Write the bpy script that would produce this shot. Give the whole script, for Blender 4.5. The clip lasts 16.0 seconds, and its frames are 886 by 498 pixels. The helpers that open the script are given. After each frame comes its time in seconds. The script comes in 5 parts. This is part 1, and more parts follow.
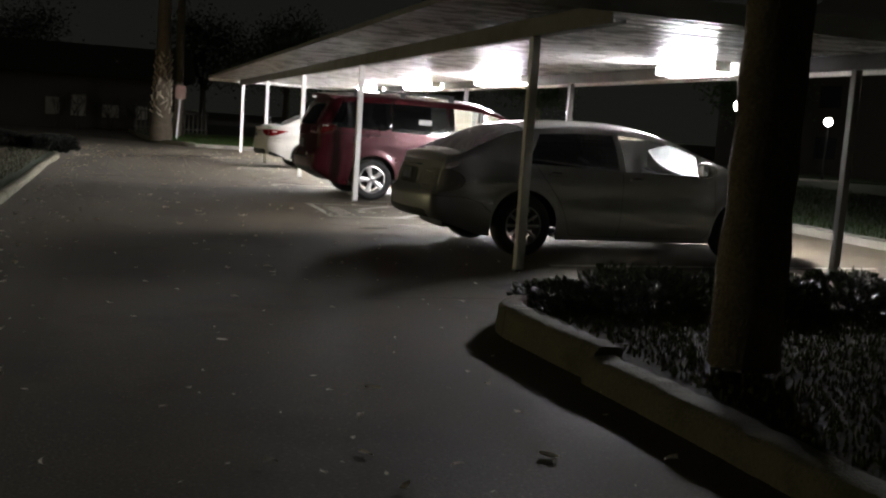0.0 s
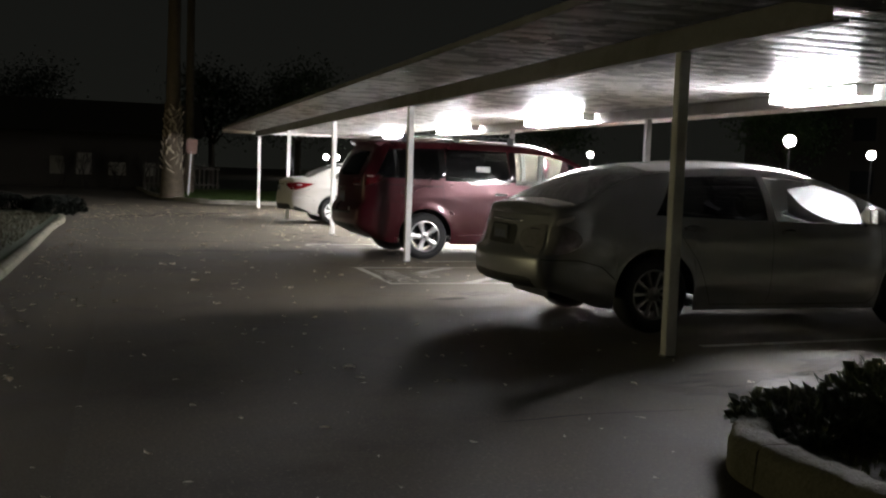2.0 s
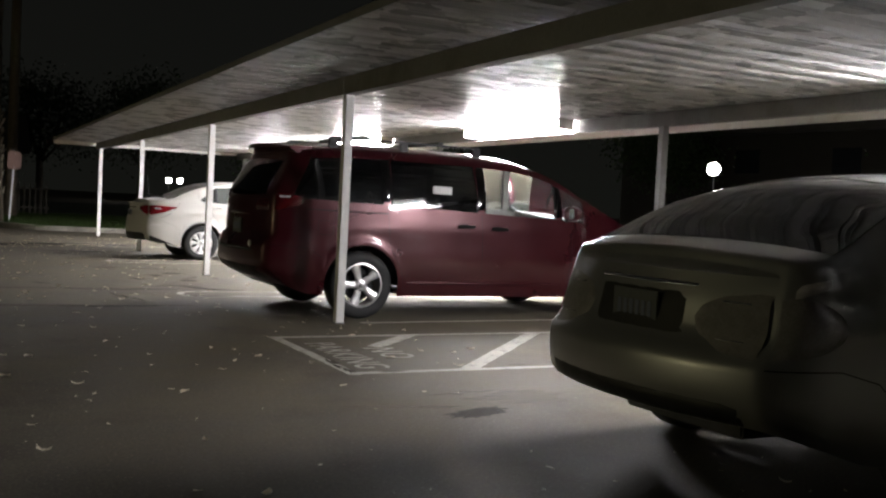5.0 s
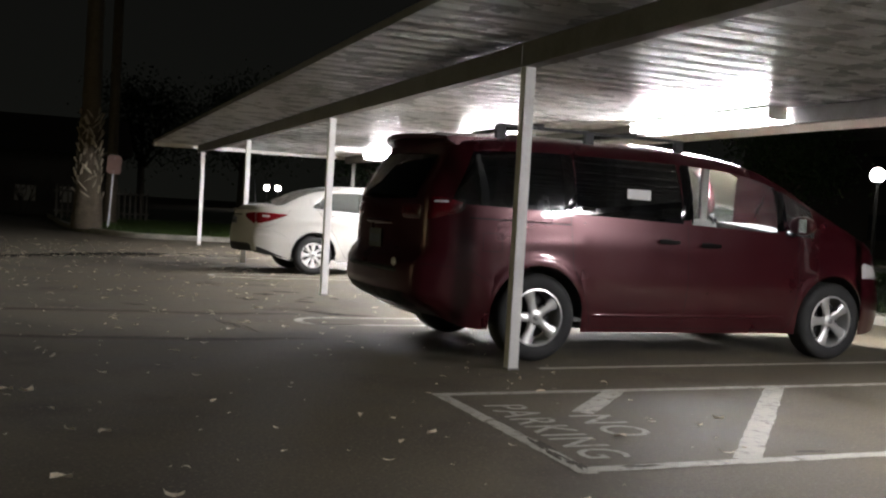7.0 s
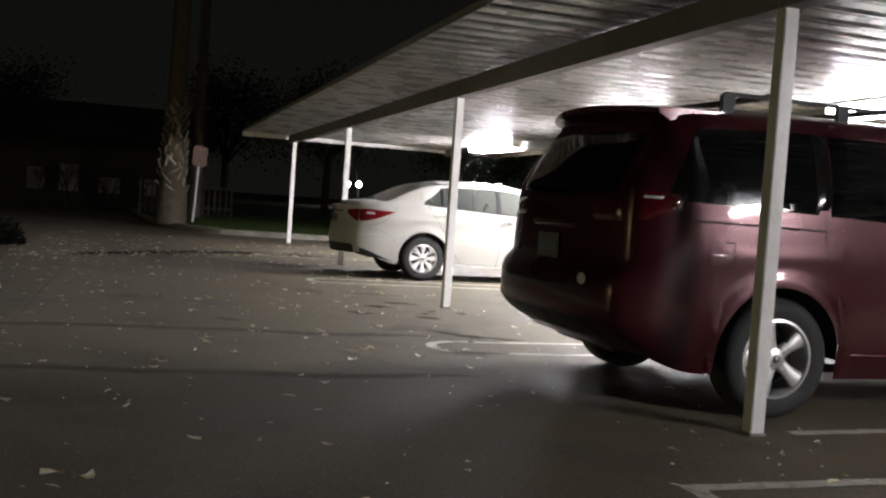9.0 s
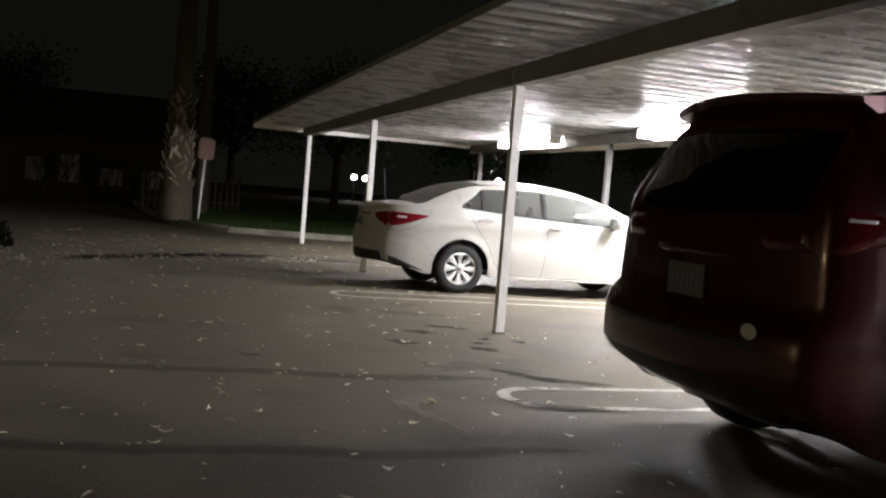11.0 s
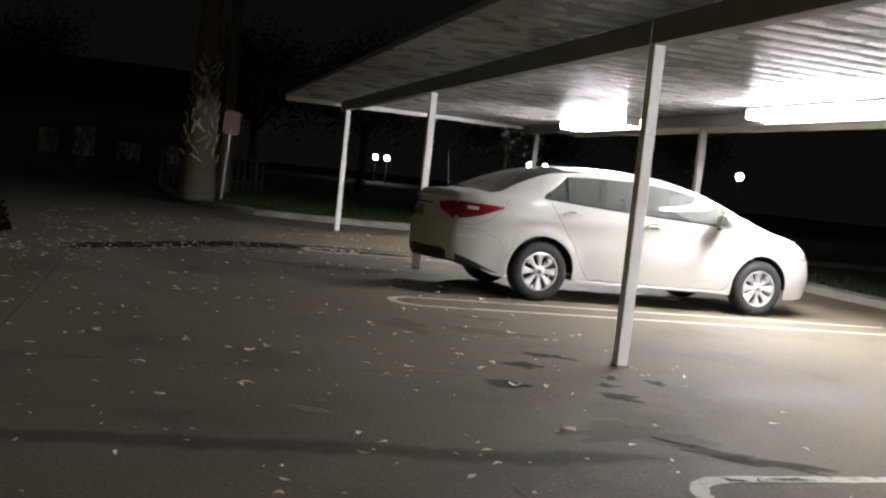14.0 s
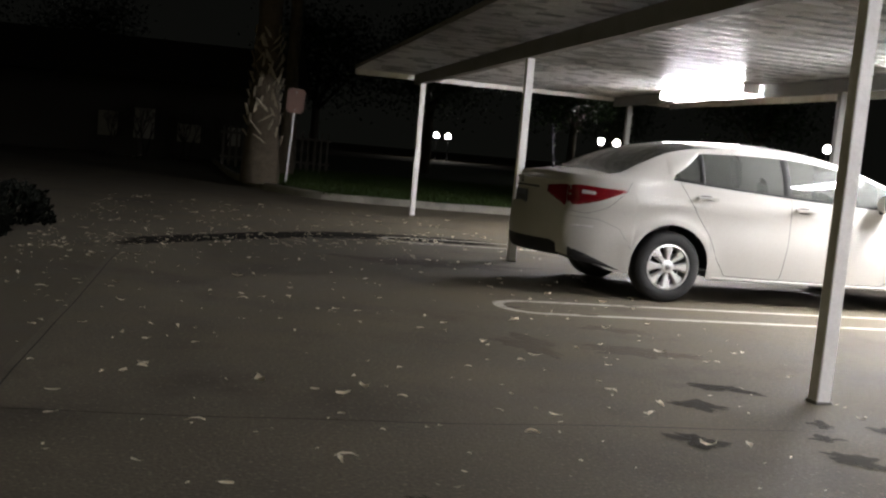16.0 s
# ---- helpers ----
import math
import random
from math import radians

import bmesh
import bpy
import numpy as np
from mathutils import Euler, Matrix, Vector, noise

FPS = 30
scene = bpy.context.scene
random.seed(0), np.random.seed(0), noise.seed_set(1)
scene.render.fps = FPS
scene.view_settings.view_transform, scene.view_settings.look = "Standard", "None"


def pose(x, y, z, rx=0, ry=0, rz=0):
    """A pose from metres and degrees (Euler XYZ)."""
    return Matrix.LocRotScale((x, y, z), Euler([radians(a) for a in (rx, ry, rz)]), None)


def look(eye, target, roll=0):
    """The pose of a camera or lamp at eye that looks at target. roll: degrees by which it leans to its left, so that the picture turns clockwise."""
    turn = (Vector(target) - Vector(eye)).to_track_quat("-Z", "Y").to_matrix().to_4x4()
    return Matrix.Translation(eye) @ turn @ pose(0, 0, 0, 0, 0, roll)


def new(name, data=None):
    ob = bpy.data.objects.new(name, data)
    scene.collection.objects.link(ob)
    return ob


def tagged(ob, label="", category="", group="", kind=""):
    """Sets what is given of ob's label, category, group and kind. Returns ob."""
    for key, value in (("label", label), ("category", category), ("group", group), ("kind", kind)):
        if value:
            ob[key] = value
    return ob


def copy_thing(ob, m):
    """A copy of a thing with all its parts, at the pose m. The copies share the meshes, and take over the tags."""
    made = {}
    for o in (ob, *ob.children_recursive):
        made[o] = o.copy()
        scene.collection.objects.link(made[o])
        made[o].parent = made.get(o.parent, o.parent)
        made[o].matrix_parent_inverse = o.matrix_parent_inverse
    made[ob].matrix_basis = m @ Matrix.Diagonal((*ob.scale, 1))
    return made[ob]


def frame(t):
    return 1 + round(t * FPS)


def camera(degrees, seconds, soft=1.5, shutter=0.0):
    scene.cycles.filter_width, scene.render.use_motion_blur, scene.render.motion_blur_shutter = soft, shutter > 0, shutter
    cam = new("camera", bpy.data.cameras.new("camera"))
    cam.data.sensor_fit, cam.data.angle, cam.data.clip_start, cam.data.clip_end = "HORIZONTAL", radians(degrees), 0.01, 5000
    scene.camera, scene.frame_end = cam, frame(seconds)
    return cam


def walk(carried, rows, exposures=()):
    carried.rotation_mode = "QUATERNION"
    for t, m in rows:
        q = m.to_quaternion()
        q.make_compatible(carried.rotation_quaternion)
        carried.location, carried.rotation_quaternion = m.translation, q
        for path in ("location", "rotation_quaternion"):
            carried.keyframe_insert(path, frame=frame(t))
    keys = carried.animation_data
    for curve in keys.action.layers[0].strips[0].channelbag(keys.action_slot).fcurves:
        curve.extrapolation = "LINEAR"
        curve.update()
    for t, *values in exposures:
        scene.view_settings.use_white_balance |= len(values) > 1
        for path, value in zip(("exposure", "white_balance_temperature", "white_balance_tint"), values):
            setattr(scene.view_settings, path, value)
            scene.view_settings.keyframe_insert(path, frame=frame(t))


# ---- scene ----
cam = camera(48.0, 16.0, soft=2.3)
PATH = [
    (0, (0.004, 2.159, 1.349), (0.617, 4.047, 1.104), 3.9),
    (0.5, (-0.027, 2.729, 1.325), (0.591, 4.616, 1.083), 3.8),
    (1, (-0.077, 3.365, 1.336), (0.545, 5.25, 1.096), 3.5),
    (1.5, (-0.116, 4.021, 1.309), (0.503, 5.909, 1.083), 3.2),
    (2, (-0.158, 4.59, 1.312), (0.443, 6.491, 1.159), 2.0),
    (2.5, (-0.171, 5.351, 1.306), (0.349, 7.278, 1.181), 0.9),
    (2.7, (-0.127, 5.686, 1.32), (0.367, 7.621, 1.206), -0.4),
    (3, (-0.119, 6.111, 1.28), (0.43, 8.031, 1.173), 0.5),
    (3.5, (-0.112, 6.751, 1.26), (0.635, 8.603, 1.162), 2.0),
    (3.7, (-0.077, 7.051, 1.259), (0.733, 8.877, 1.158), 2.3),
    (5.8, (0.357, 10.359, 1.166), (1.254, 12.144, 1.086), 3.0),
    (6, (0.387, 10.538, 1.171), (1.239, 12.346, 1.092), 3.1),
    (6.5, (0.449, 11.192, 1.153), (1.236, 13.03, 1.083), 3.2),
    (7, (0.489, 11.81, 1.146), (1.214, 13.672, 1.071), 3.3),
    (7.5, (0.493, 12.358, 1.152), (1.176, 14.236, 1.071), 3.3),
    (8, (0.484, 12.879, 1.148), (1.133, 14.769, 1.067), 3.2),
    (8.5, (0.484, 13.389, 1.126), (1.102, 15.289, 1.043), 3.8),
    (9, (0.518, 13.973, 1.103), (1.101, 15.884, 1.014), 4.0),
    (9.5, (0.54, 14.497, 1.124), (1.11, 16.412, 1.03), 3.4),
    (12, (0.513, 16.336, 1.191), (1.103, 18.243, 1.081), 6.2),
    (12.5, (0.493, 16.711, 1.177), (1.086, 18.618, 1.061), 6.7),
    (13, (0.521, 17.089, 1.183), (1.102, 18.999, 1.061), 6.7),
    (13.5, (0.52, 17.477, 1.187), (1.083, 19.392, 1.065), 6.5),
    (14, (0.497, 17.833, 1.182), (1.049, 19.75, 1.041), 6.1),
    (14.5, (0.492, 18.195, 1.177), (1.007, 20.122, 1.023), 5.6),
    (15, (0.481, 18.585, 1.182), (0.959, 20.52, 1.01), 5.2),
    (15.5, (0.476, 19.012, 1.174), (0.933, 20.95, 0.988), 5.0),
    (16, (0.492, 19.475, 1.162), (0.933, 21.416, 0.965), 5.2),
]
EXPOSURES = [(0.0, 1.9), (2.0, 1.75), (3.5, 1.6), (6.0, 1.25), (9.5, 1.15), (12.0, 0.8), (16.0, 0.55)]
walk(cam, [(t, look(eye, target, roll)) for t, eye, target, roll in PATH], EXPOSURES)

# ---- night sky and lamps' colours ----
world = bpy.data.worlds.new("night")
world.use_nodes = True
scene.world = world
wn = world.node_tree.nodes
wbg = wn["Background"]
wgeo = wn.new("ShaderNodeTexCoord")
wsep = wn.new("ShaderNodeSeparateXYZ")
wramp = wn.new("ShaderNodeValToRGB")
world.node_tree.links.new(wgeo.outputs["Generated"], wsep.inputs[0])
world.node_tree.links.new(wsep.outputs["Z"], wramp.inputs[0])
wramp.color_ramp.elements[0].position, wramp.color_ramp.elements[0].color = 0.0, (0.0024, 0.0025, 0.0021, 1)
wramp.color_ramp.elements[1].position, wramp.color_ramp.elements[1].color = 0.35, (0.0017, 0.0017, 0.0016, 1)
world.node_tree.links.new(wramp.outputs[0], wbg.inputs["Color"])
wbg.inputs["Strength"].default_value = 1.0
TUBE_POWER = 168.0
GLOBE_POWER = 28.0


# ---- materials ----
def material(name, colour, rough=0.6, metal=0.0, vary=0.25, scale=6.0, fine=60.0, bump=0.1, bump_depth=0.01,
             emit=None, power=0.0, coat=0.0, trans=0.0, stain=None, stain_amount=0.0, stain_scale=0.6, ior=1.45, random_tint=0.0, rough_vary=0.1,
             fleck=None, fleck_scale=90.0, fade=0.0, spec=0.5):
    m = bpy.data.materials.new(name)
    m.use_nodes = True
    nt = m.node_tree
    b = nt.nodes["Principled BSDF"]
    b.inputs["Roughness"].default_value, b.inputs["Metallic"].default_value = rough, metal
    b.inputs["Specular IOR Level"].default_value = spec
    b.inputs["Coat Weight"].default_value, b.inputs["Coat Roughness"].default_value = coat, 0.04
    b.inputs["Transmission Weight"].default_value, b.inputs["IOR"].default_value = trans, ior
    if emit:
        b.inputs["Emission Color"].default_value = (*emit, 1)
        b.inputs["Emission Strength"].default_value = power
    co = nt.nodes.new("ShaderNodeTexCoord")
    big, small = nt.nodes.new("ShaderNodeTexNoise"), nt.nodes.new("ShaderNodeTexNoise")
    for n, s, d in ((big, scale, 4), (small, fine, 3)):
        n.inputs["Scale"].default_value, n.inputs["Detail"].default_value = s, d
        nt.links.new(co.outputs["Object"], n.inputs["Vector"])
    add = nt.nodes.new("ShaderNodeMath")
    add.operation = "ADD"
    nt.links.new(big.outputs[0], add.inputs[0])
    nt.links.new(small.outputs[0], add.inputs[1])
    rng = nt.nodes.new("ShaderNodeMapRange")
    rng.inputs[1].default_value, rng.inputs[2].default_value = 0.6, 1.4
    rng.inputs[3].default_value, rng.inputs[4].default_value = 1 - vary, 1 + vary
    nt.links.new(add.outputs[0], rng.inputs[0])
    fac = rng.outputs[0]
    if random_tint:
        info = nt.nodes.new("ShaderNodeObjectInfo")
        geo = nt.nodes.new("ShaderNodeNewGeometry")
        sm = nt.nodes.new("ShaderNodeMath")
        sm.operation = "ADD"
        nt.links.new(info.outputs["Random"], sm.inputs[0])
        nt.links.new(geo.outputs["Random Per Island"], sm.inputs[1])
        r2 = nt.nodes.new("ShaderNodeMapRange")
        r2.inputs[1].default_value, r2.inputs[2].default_value = 0, 2
        r2.inputs[3].default_value, r2.inputs[4].default_value = 1 - random_tint, 1 + random_tint
        nt.links.new(sm.outputs[0], r2.inputs[0])
        mm = nt.nodes.new("ShaderNodeMath")
        mm.operation = "MULTIPLY"
        nt.links.new(fac, mm.inputs[0])
        nt.links.new(r2.outputs[0], mm.inputs[1])
        fac = mm.outputs[0]
    mul = nt.nodes.new("ShaderNodeVectorMath")
    mul.operation = "SCALE"
    mul.inputs[0].default_value = colour
    nt.links.new(fac, mul.inputs["Scale"])
    out = mul.outputs[0]
    if stain:
        sn = nt.nodes.new("ShaderNodeTexNoise")
        sn.inputs["Scale"].default_value, sn.inputs["Detail"].default_value = stain_scale, 7
        sn.inputs["Roughness"].default_value = 0.62
        nt.links.new(co.outputs["Object"], sn.inputs["Vector"])
        sr = nt.nodes.new("ShaderNodeMapRange")
        sr.inputs[1].default_value, sr.inputs[2].default_value = 0.52, 0.68
        sr.inputs[3].default_value, sr.inputs[4].default_value = 0, stain_amount
        nt.links.new(sn.outputs[0], sr.inputs[0])
        mx = nt.nodes.new("ShaderNodeMix")
        mx.data_type = "RGBA"
        nt.links.new(sr.outputs[0], mx.inputs["Factor"])
        nt.links.new(out, mx.inputs["A"])
        mx.inputs["B"].default_value = (*stain, 1)
        out = mx.outputs["Result"]
    if fleck:
        fn = nt.nodes.new("ShaderNodeTexNoise")
        fn.inputs["Scale"].default_value, fn.inputs["Detail"].default_value = fleck_scale, 2
        nt.links.new(co.outputs["Object"], fn.inputs["Vector"])
        fr = nt.nodes.new("ShaderNodeMapRange")
        fr.inputs[1].default_value, fr.inputs[2].default_value = 0.6, 0.72
        nt.links.new(fn.outputs[0], fr.inputs[0])
        fm = nt.nodes.new("ShaderNodeMix")
        fm.data_type = "RGBA"
        nt.links.new(fr.outputs[0], fm.inputs["Factor"])
        nt.links.new(out, fm.inputs["A"])
        fm.inputs["B"].default_value = (*fleck, 1)
        out = fm.outputs["Result"]
    if fade:
        at = nt.nodes.new("ShaderNodeAttribute")
        at.attribute_name = "depth"
        fs = nt.nodes.new("ShaderNodeMath")
        fs.operation = "ADD"
        nt.links.new(at.outputs["Fac"], fs.inputs[0])
        nt.links.new(big.outputs[0], fs.inputs[1])
        fr = nt.nodes.new("ShaderNodeMapRange")
        fr.interpolation_type = "SMOOTHSTEP"
        fr.inputs[1].default_value, fr.inputs[2].default_value = 0.55, 1.25
        fr.inputs[3].default_value, fr.inputs[4].default_value = 0, fade
        nt.links.new(fs.outputs[0], fr.inputs[0])
        nt.links.new(fr.outputs[0], b.inputs["Alpha"])
    nt.links.new(out, b.inputs["Base Color"])
    if rough_vary and not trans:
        rr = nt.nodes.new("ShaderNodeMapRange")
        rr.inputs[1].default_value, rr.inputs[2].default_value = 0.3, 0.7
        rr.inputs[3].default_value, rr.inputs[4].default_value = max(0.02, rough - rough_vary), min(1, rough + rough_vary)
        nt.links.new(big.outputs[0], rr.inputs[0])
        nt.links.new(rr.outputs[0], b.inputs["Roughness"])
    if bump:
        bp = nt.nodes.new("ShaderNodeBump")
        bp.inputs["Strength"].default_value, bp.inputs["Distance"].default_value = bump, bump_depth
        nt.links.new(small.outputs[0], bp.inputs["Height"])
        nt.links.new(bp.outputs[0], b.inputs["Normal"])
    return m


def glow(name, colour, power):
    return material(name, (0.8, 0.8, 0.8), 0.5, emit=colour, power=power, bump=0, vary=0.02)


ASPHALT = material("worn_asphalt", (0.094, 0.078, 0.049), 0.8, vary=0.5, scale=1.3, fine=60, bump=0.5, bump_depth=0.005,
                   stain=(0.05, 0.04, 0.026), stain_amount=0.8, stain_scale=0.9, fleck=(0.18, 0.15, 0.1), fleck_scale=48)
TAR = material("tar_seal", (0.035, 0.032, 0.028), 0.9, spec=0.2, vary=0.4, scale=9, fine=80, bump=0.2)
WET_DEEP = material("soaked_swale", (0.016, 0.014, 0.01), 0.9, spec=0.1, vary=0.4, scale=4, fine=90, bump=0.3, fade=0.9)
PATCH = material("old_asphalt_patch", (0.03, 0.027, 0.021), 0.9, spec=0.2, vary=0.4, scale=6, fine=90, bump=0.3, fade=0.62)
PATCH_WORN = material("bare_worn_asphalt", (0.06, 0.052, 0.038), 0.9, spec=0.2, vary=0.4, scale=6, fine=90, bump=0.3, fade=0.95)
PATCH_FAINT = material("faint_old_patch", (0.04, 0.035, 0.028), 0.9, vary=0.4, scale=5, fine=90, bump=0.3, fade=0.22)
SCUFF_FAINT = material("faint_sandy_asphalt", (0.24, 0.2, 0.14), 0.9, vary=0.35, scale=7, fine=90, bump=0.3, fade=0.32)
SCUFF = material("pale_scuffed_asphalt", (0.26, 0.225, 0.165), 0.9, vary=0.3, scale=9, fine=90, bump=0.3, fade=0.5)
WET_FAINT = material("worn_seam_stain", (0.035, 0.031, 0.025), 0.9, vary=0.4, scale=5, fine=90, bump=0.3, fade=0.36)
CONCRETE = material("old_concrete", (0.27, 0.255, 0.215), 0.85, vary=0.28, scale=3, fine=70, bump=0.35, stain=(0.12, 0.11, 0.09), stain_amount=0.7, stain_scale=1.6)
MOSSY = material("mossy_old_concrete", (0.165, 0.155, 0.105), 0.9, vary=0.35, scale=4, fine=60, bump=0.6, bump_depth=0.02, stain=(0.075, 0.08, 0.035), stain_amount=0.85, stain_scale=2.6)
GUTTER = material("stained_gutter_concrete", (0.09, 0.075, 0.046), 0.85, vary=0.3, scale=2, fine=90, bump=0.4, stain=(0.065, 0.053, 0.038), stain_amount=0.8, stain_scale=0.9)
PAINT_LINE = material("worn_road_paint", (0.42, 0.40, 0.34), 0.75, vary=0.25, scale=5, fine=70, bump=0.2, stain=(0.085, 0.072, 0.048), stain_amount=0.85, stain_scale=14)
GRASS = material("lawn_soil", (0.024, 0.04, 0.012), 0.95, vary=0.4, scale=3, fine=50, bump=0.5)
DRY_BLADE = material("dry_grass_blades", (0.04, 0.036, 0.016), 0.8, vary=0.3, scale=2, fine=20, bump=0, random_tint=0.5)
# bed shrub leaves, paler than the common shrub leaf
BED_LEAF = material("pale_shrub_leaf", (0.095, 0.11, 0.055), 0.5, vary=0.3, scale=5, fine=20, bump=0, random_tint=0.6)
BED_BLADE = material("dry_bed_grass", (0.085, 0.088, 0.036), 0.8, spec=0.15, vary=0.3, scale=2, fine=20, bump=0, random_tint=0.5)
BLADE = material("grass_blades", (0.034, 0.055, 0.014), 0.7, spec=0.2, vary=0.3, scale=2, fine=20, bump=0, random_tint=0.5)
SOIL = material("dark_mulch", (0.05, 0.046, 0.026), 0.95, vary=0.7, scale=9, fine=32, bump=0.5, bump_depth=0.02, stain=(0.07, 0.06, 0.036), stain_amount=0.6, stain_scale=5, spec=0.08)
LEAF = material("shrub_leaf", (0.035, 0.06, 0.022), 0.35, vary=0.3, scale=5, fine=20, bump=0, random_tint=0.6)
# hedge leaves coloured near black, so the unlit silhouette is in the colour
SHADED_LEAF = material("shaded_hedge_leaf", (0.004, 0.005, 0.003), 0.8, spec=0.1, vary=0.3, scale=5, fine=20, bump=0, random_tint=0.5)
DRYLEAF = material("dry_fallen_leaf", (0.8, 0.71, 0.53), 0.75, vary=0.25, scale=5, fine=40, bump=0, random_tint=0.45)
BARK = material("palm_bark", (0.12, 0.097, 0.068), 0.9, vary=0.45, scale=7, fine=45, bump=0.7, bump_depth=0.03, random_tint=0.45)
BOOT = material("dry_leaf_base", (0.34, 0.29, 0.215), 0.85, vary=0.45, scale=7, fine=45, bump=0.5, random_tint=0.6)
TREE_BARK = material("tree_bark", (0.12, 0.1, 0.08), 0.9, vary=0.45, scale=7, fine=45, bump=0.9, bump_depth=0.04)
FROND = material("palm_frond", (0.05, 0.085, 0.03), 0.5, vary=0.3, scale=4, fine=20, bump=0, random_tint=0.4)
STEEL_WHITE = material("painted_white_steel", (0.66, 0.65, 0.62), 0.45, vary=0.1, scale=4, fine=60, bump=0.08, stain=(0.42, 0.38, 0.32), stain_amount=0.5, stain_scale=3)
DECK = material("white_ribbed_sheet", (0.56, 0.555, 0.545), 0.28, metal=0.1, rough_vary=0.04, vary=0.04, scale=3, fine=20, bump=0.0, stain=(0.46, 0.44, 0.4), stain_amount=0.3, stain_scale=1.2)
BEAM = material("weathered_beam_dim_post_paint", (0.17, 0.166, 0.155), 0.55, vary=0.15, scale=3, fine=50, bump=0.1, stain=(0.11, 0.1, 0.085), stain_amount=0.6, stain_scale=2)
DIFFUSER = glow("lit_diffuser", (0.99, 0.965, 1.0), TUBE_POWER)
STREET_GLOW = glow("lit_street_lens", (1.0, 0.89, 0.5), 540.0)
GLOBE = glow("lit_globe", (1.0, 0.97, 0.9), GLOBE_POWER)
SIGN_RED = material("faded_sign_face", (0.22, 0.12, 0.09), 0.6, vary=0.2, scale=6, fine=50, bump=0.05)
GALV = material("galvanised_steel", (0.4, 0.4, 0.39), 0.5, metal=0.6, vary=0.2, scale=9, fine=60, bump=0.1)
RUBBER = material("tyre_rubber", (0.022, 0.022, 0.022), 0.75, vary=0.25, scale=9, fine=90, bump=0.2)
BLACK_PLASTIC = material("black_plastic", (0.02, 0.02, 0.021), 0.55, vary=0.2, scale=9, fine=120, bump=0.1)
GLOSS_BLACK = material("gloss_black_trim", (0.004, 0.004, 0.004), 0.08, vary=0.1, bump=0, rough_vary=0.02)
GAP = material("panel_gap_dark", (0.012, 0.012, 0.012), 0.8, vary=0.1, bump=0)
ALLOY = material("silver_alloy", (0.68, 0.68, 0.67), 0.35, metal=0.75, vary=0.08, scale=9, fine=50, bump=0.03)
DARK_ALLOY = material("grey_alloy", (0.3, 0.3, 0.3), 0.4, metal=0.8, vary=0.1, scale=9, fine=50, bump=0.03)
CHROME = material("chrome", (0.8, 0.8, 0.8), 0.1, metal=1.0, vary=0.03, bump=0, rough_vary=0.03)
WHITE_PAINT = material("white_car_paint", (0.48, 0.47, 0.435), 0.4, vary=0.03, scale=2, fine=30, bump=0, coat=0.15, stain=(0.5, 0.47, 0.4), stain_amount=0.25, stain_scale=3, rough_vary=0.05)
RED_PAINT = material("dark_red_metallic_paint", (0.052, 0.005, 0.009), 0.3, metal=0.35, vary=0.05, scale=2, fine=200, bump=0, coat=0.5, stain=(0.06, 0.018, 0.02), stain_amount=0.3, stain_scale=3, rough_vary=0.05)
GREY_PAINT = material("silver_grey_metallic_paint", (0.3, 0.3, 0.3), 0.35, metal=0.5, vary=0.05, scale=2, fine=200, bump=0, coat=0.9, stain=(0.3, 0.29, 0.27), stain_amount=0.3, stain_scale=3, rough_vary=0.05)
CLEAR_GLASS = material("car_glass", (0.66, 0.69, 0.67), 0.02, vary=0.05, bump=0, trans=0.93, ior=1.45)
# grey body colour in the glass imitates pale reflections and haze on the panes
HAZED_GLASS = material("hazed_car_glass", (0.17, 0.18, 0.165), 0.03, vary=0.12, scale=3, bump=0, trans=0.6, ior=1.45)
DARK_GLASS = material("tinted_car_glass", (0.0022, 0.0024, 0.0028), 0.02, vary=0.05, bump=0, trans=0.35, ior=1.4)
TAIL_RED = material("red_lamp_lens", (0.17, 0.006, 0.011), 0.12, vary=0.15, scale=20, fine=90, bump=0.1, coat=1.0)
DARK_TAIL_RED = material("dark_red_lamp_lens", (0.075, 0.003, 0.006), 0.1, vary=0.15, scale=20, fine=90, bump=0.1, coat=1.0)
LAMP_SMOKE = material("smoky_lamp_lens", (0.3, 0.285, 0.28), 0.12, vary=0.2, scale=25, fine=90, bump=0.1, coat=1.0)
LAMP_CLEAR = material("clear_lamp_lens", (0.62, 0.6, 0.6), 0.12, vary=0.1, scale=30, fine=90, bump=0.1, coat=1.0)
LINING = material("cabin_lining", (0.13, 0.125, 0.115), 0.9, vary=0.15, scale=6, fine=100, bump=0.1)
SEAT = material("car_seat_fabric", (0.14, 0.13, 0.12), 0.9, vary=0.2, scale=8, fine=120, bump=0.2)
PLATE = material("plate_face", (0.12, 0.13, 0.135), 0.4, vary=0.15, scale=20, fine=60, bump=0.05)
PLATE_DARK = material("dark_plate_face", (0.16, 0.18, 0.25), 0.4, vary=0.15, scale=20, fine=60, bump=0.05)
PAPER = material("white_sticker", (0.75, 0.75, 0.74), 0.6, vary=0.06, bump=0)
PICKET = material("weathered_picket_paint", (0.075, 0.069, 0.056), 0.85, vary=0.3, scale=5, fine=60, bump=0.2)
DARK_WOOD = material("dark_branch_bark", (0.02, 0.017, 0.013), 0.9, vary=0.3, scale=6, fine=50, bump=0.3)
ROOF_DARK = material("dark_roof_shingle", (0.06, 0.055, 0.05), 0.9, vary=0.3, scale=4, fine=40, bump=0.4)
DARK_WALL = material("dark_stucco", (0.035, 0.031, 0.025), 0.9, vary=0.2, scale=2, fine=60, bump=0.3)
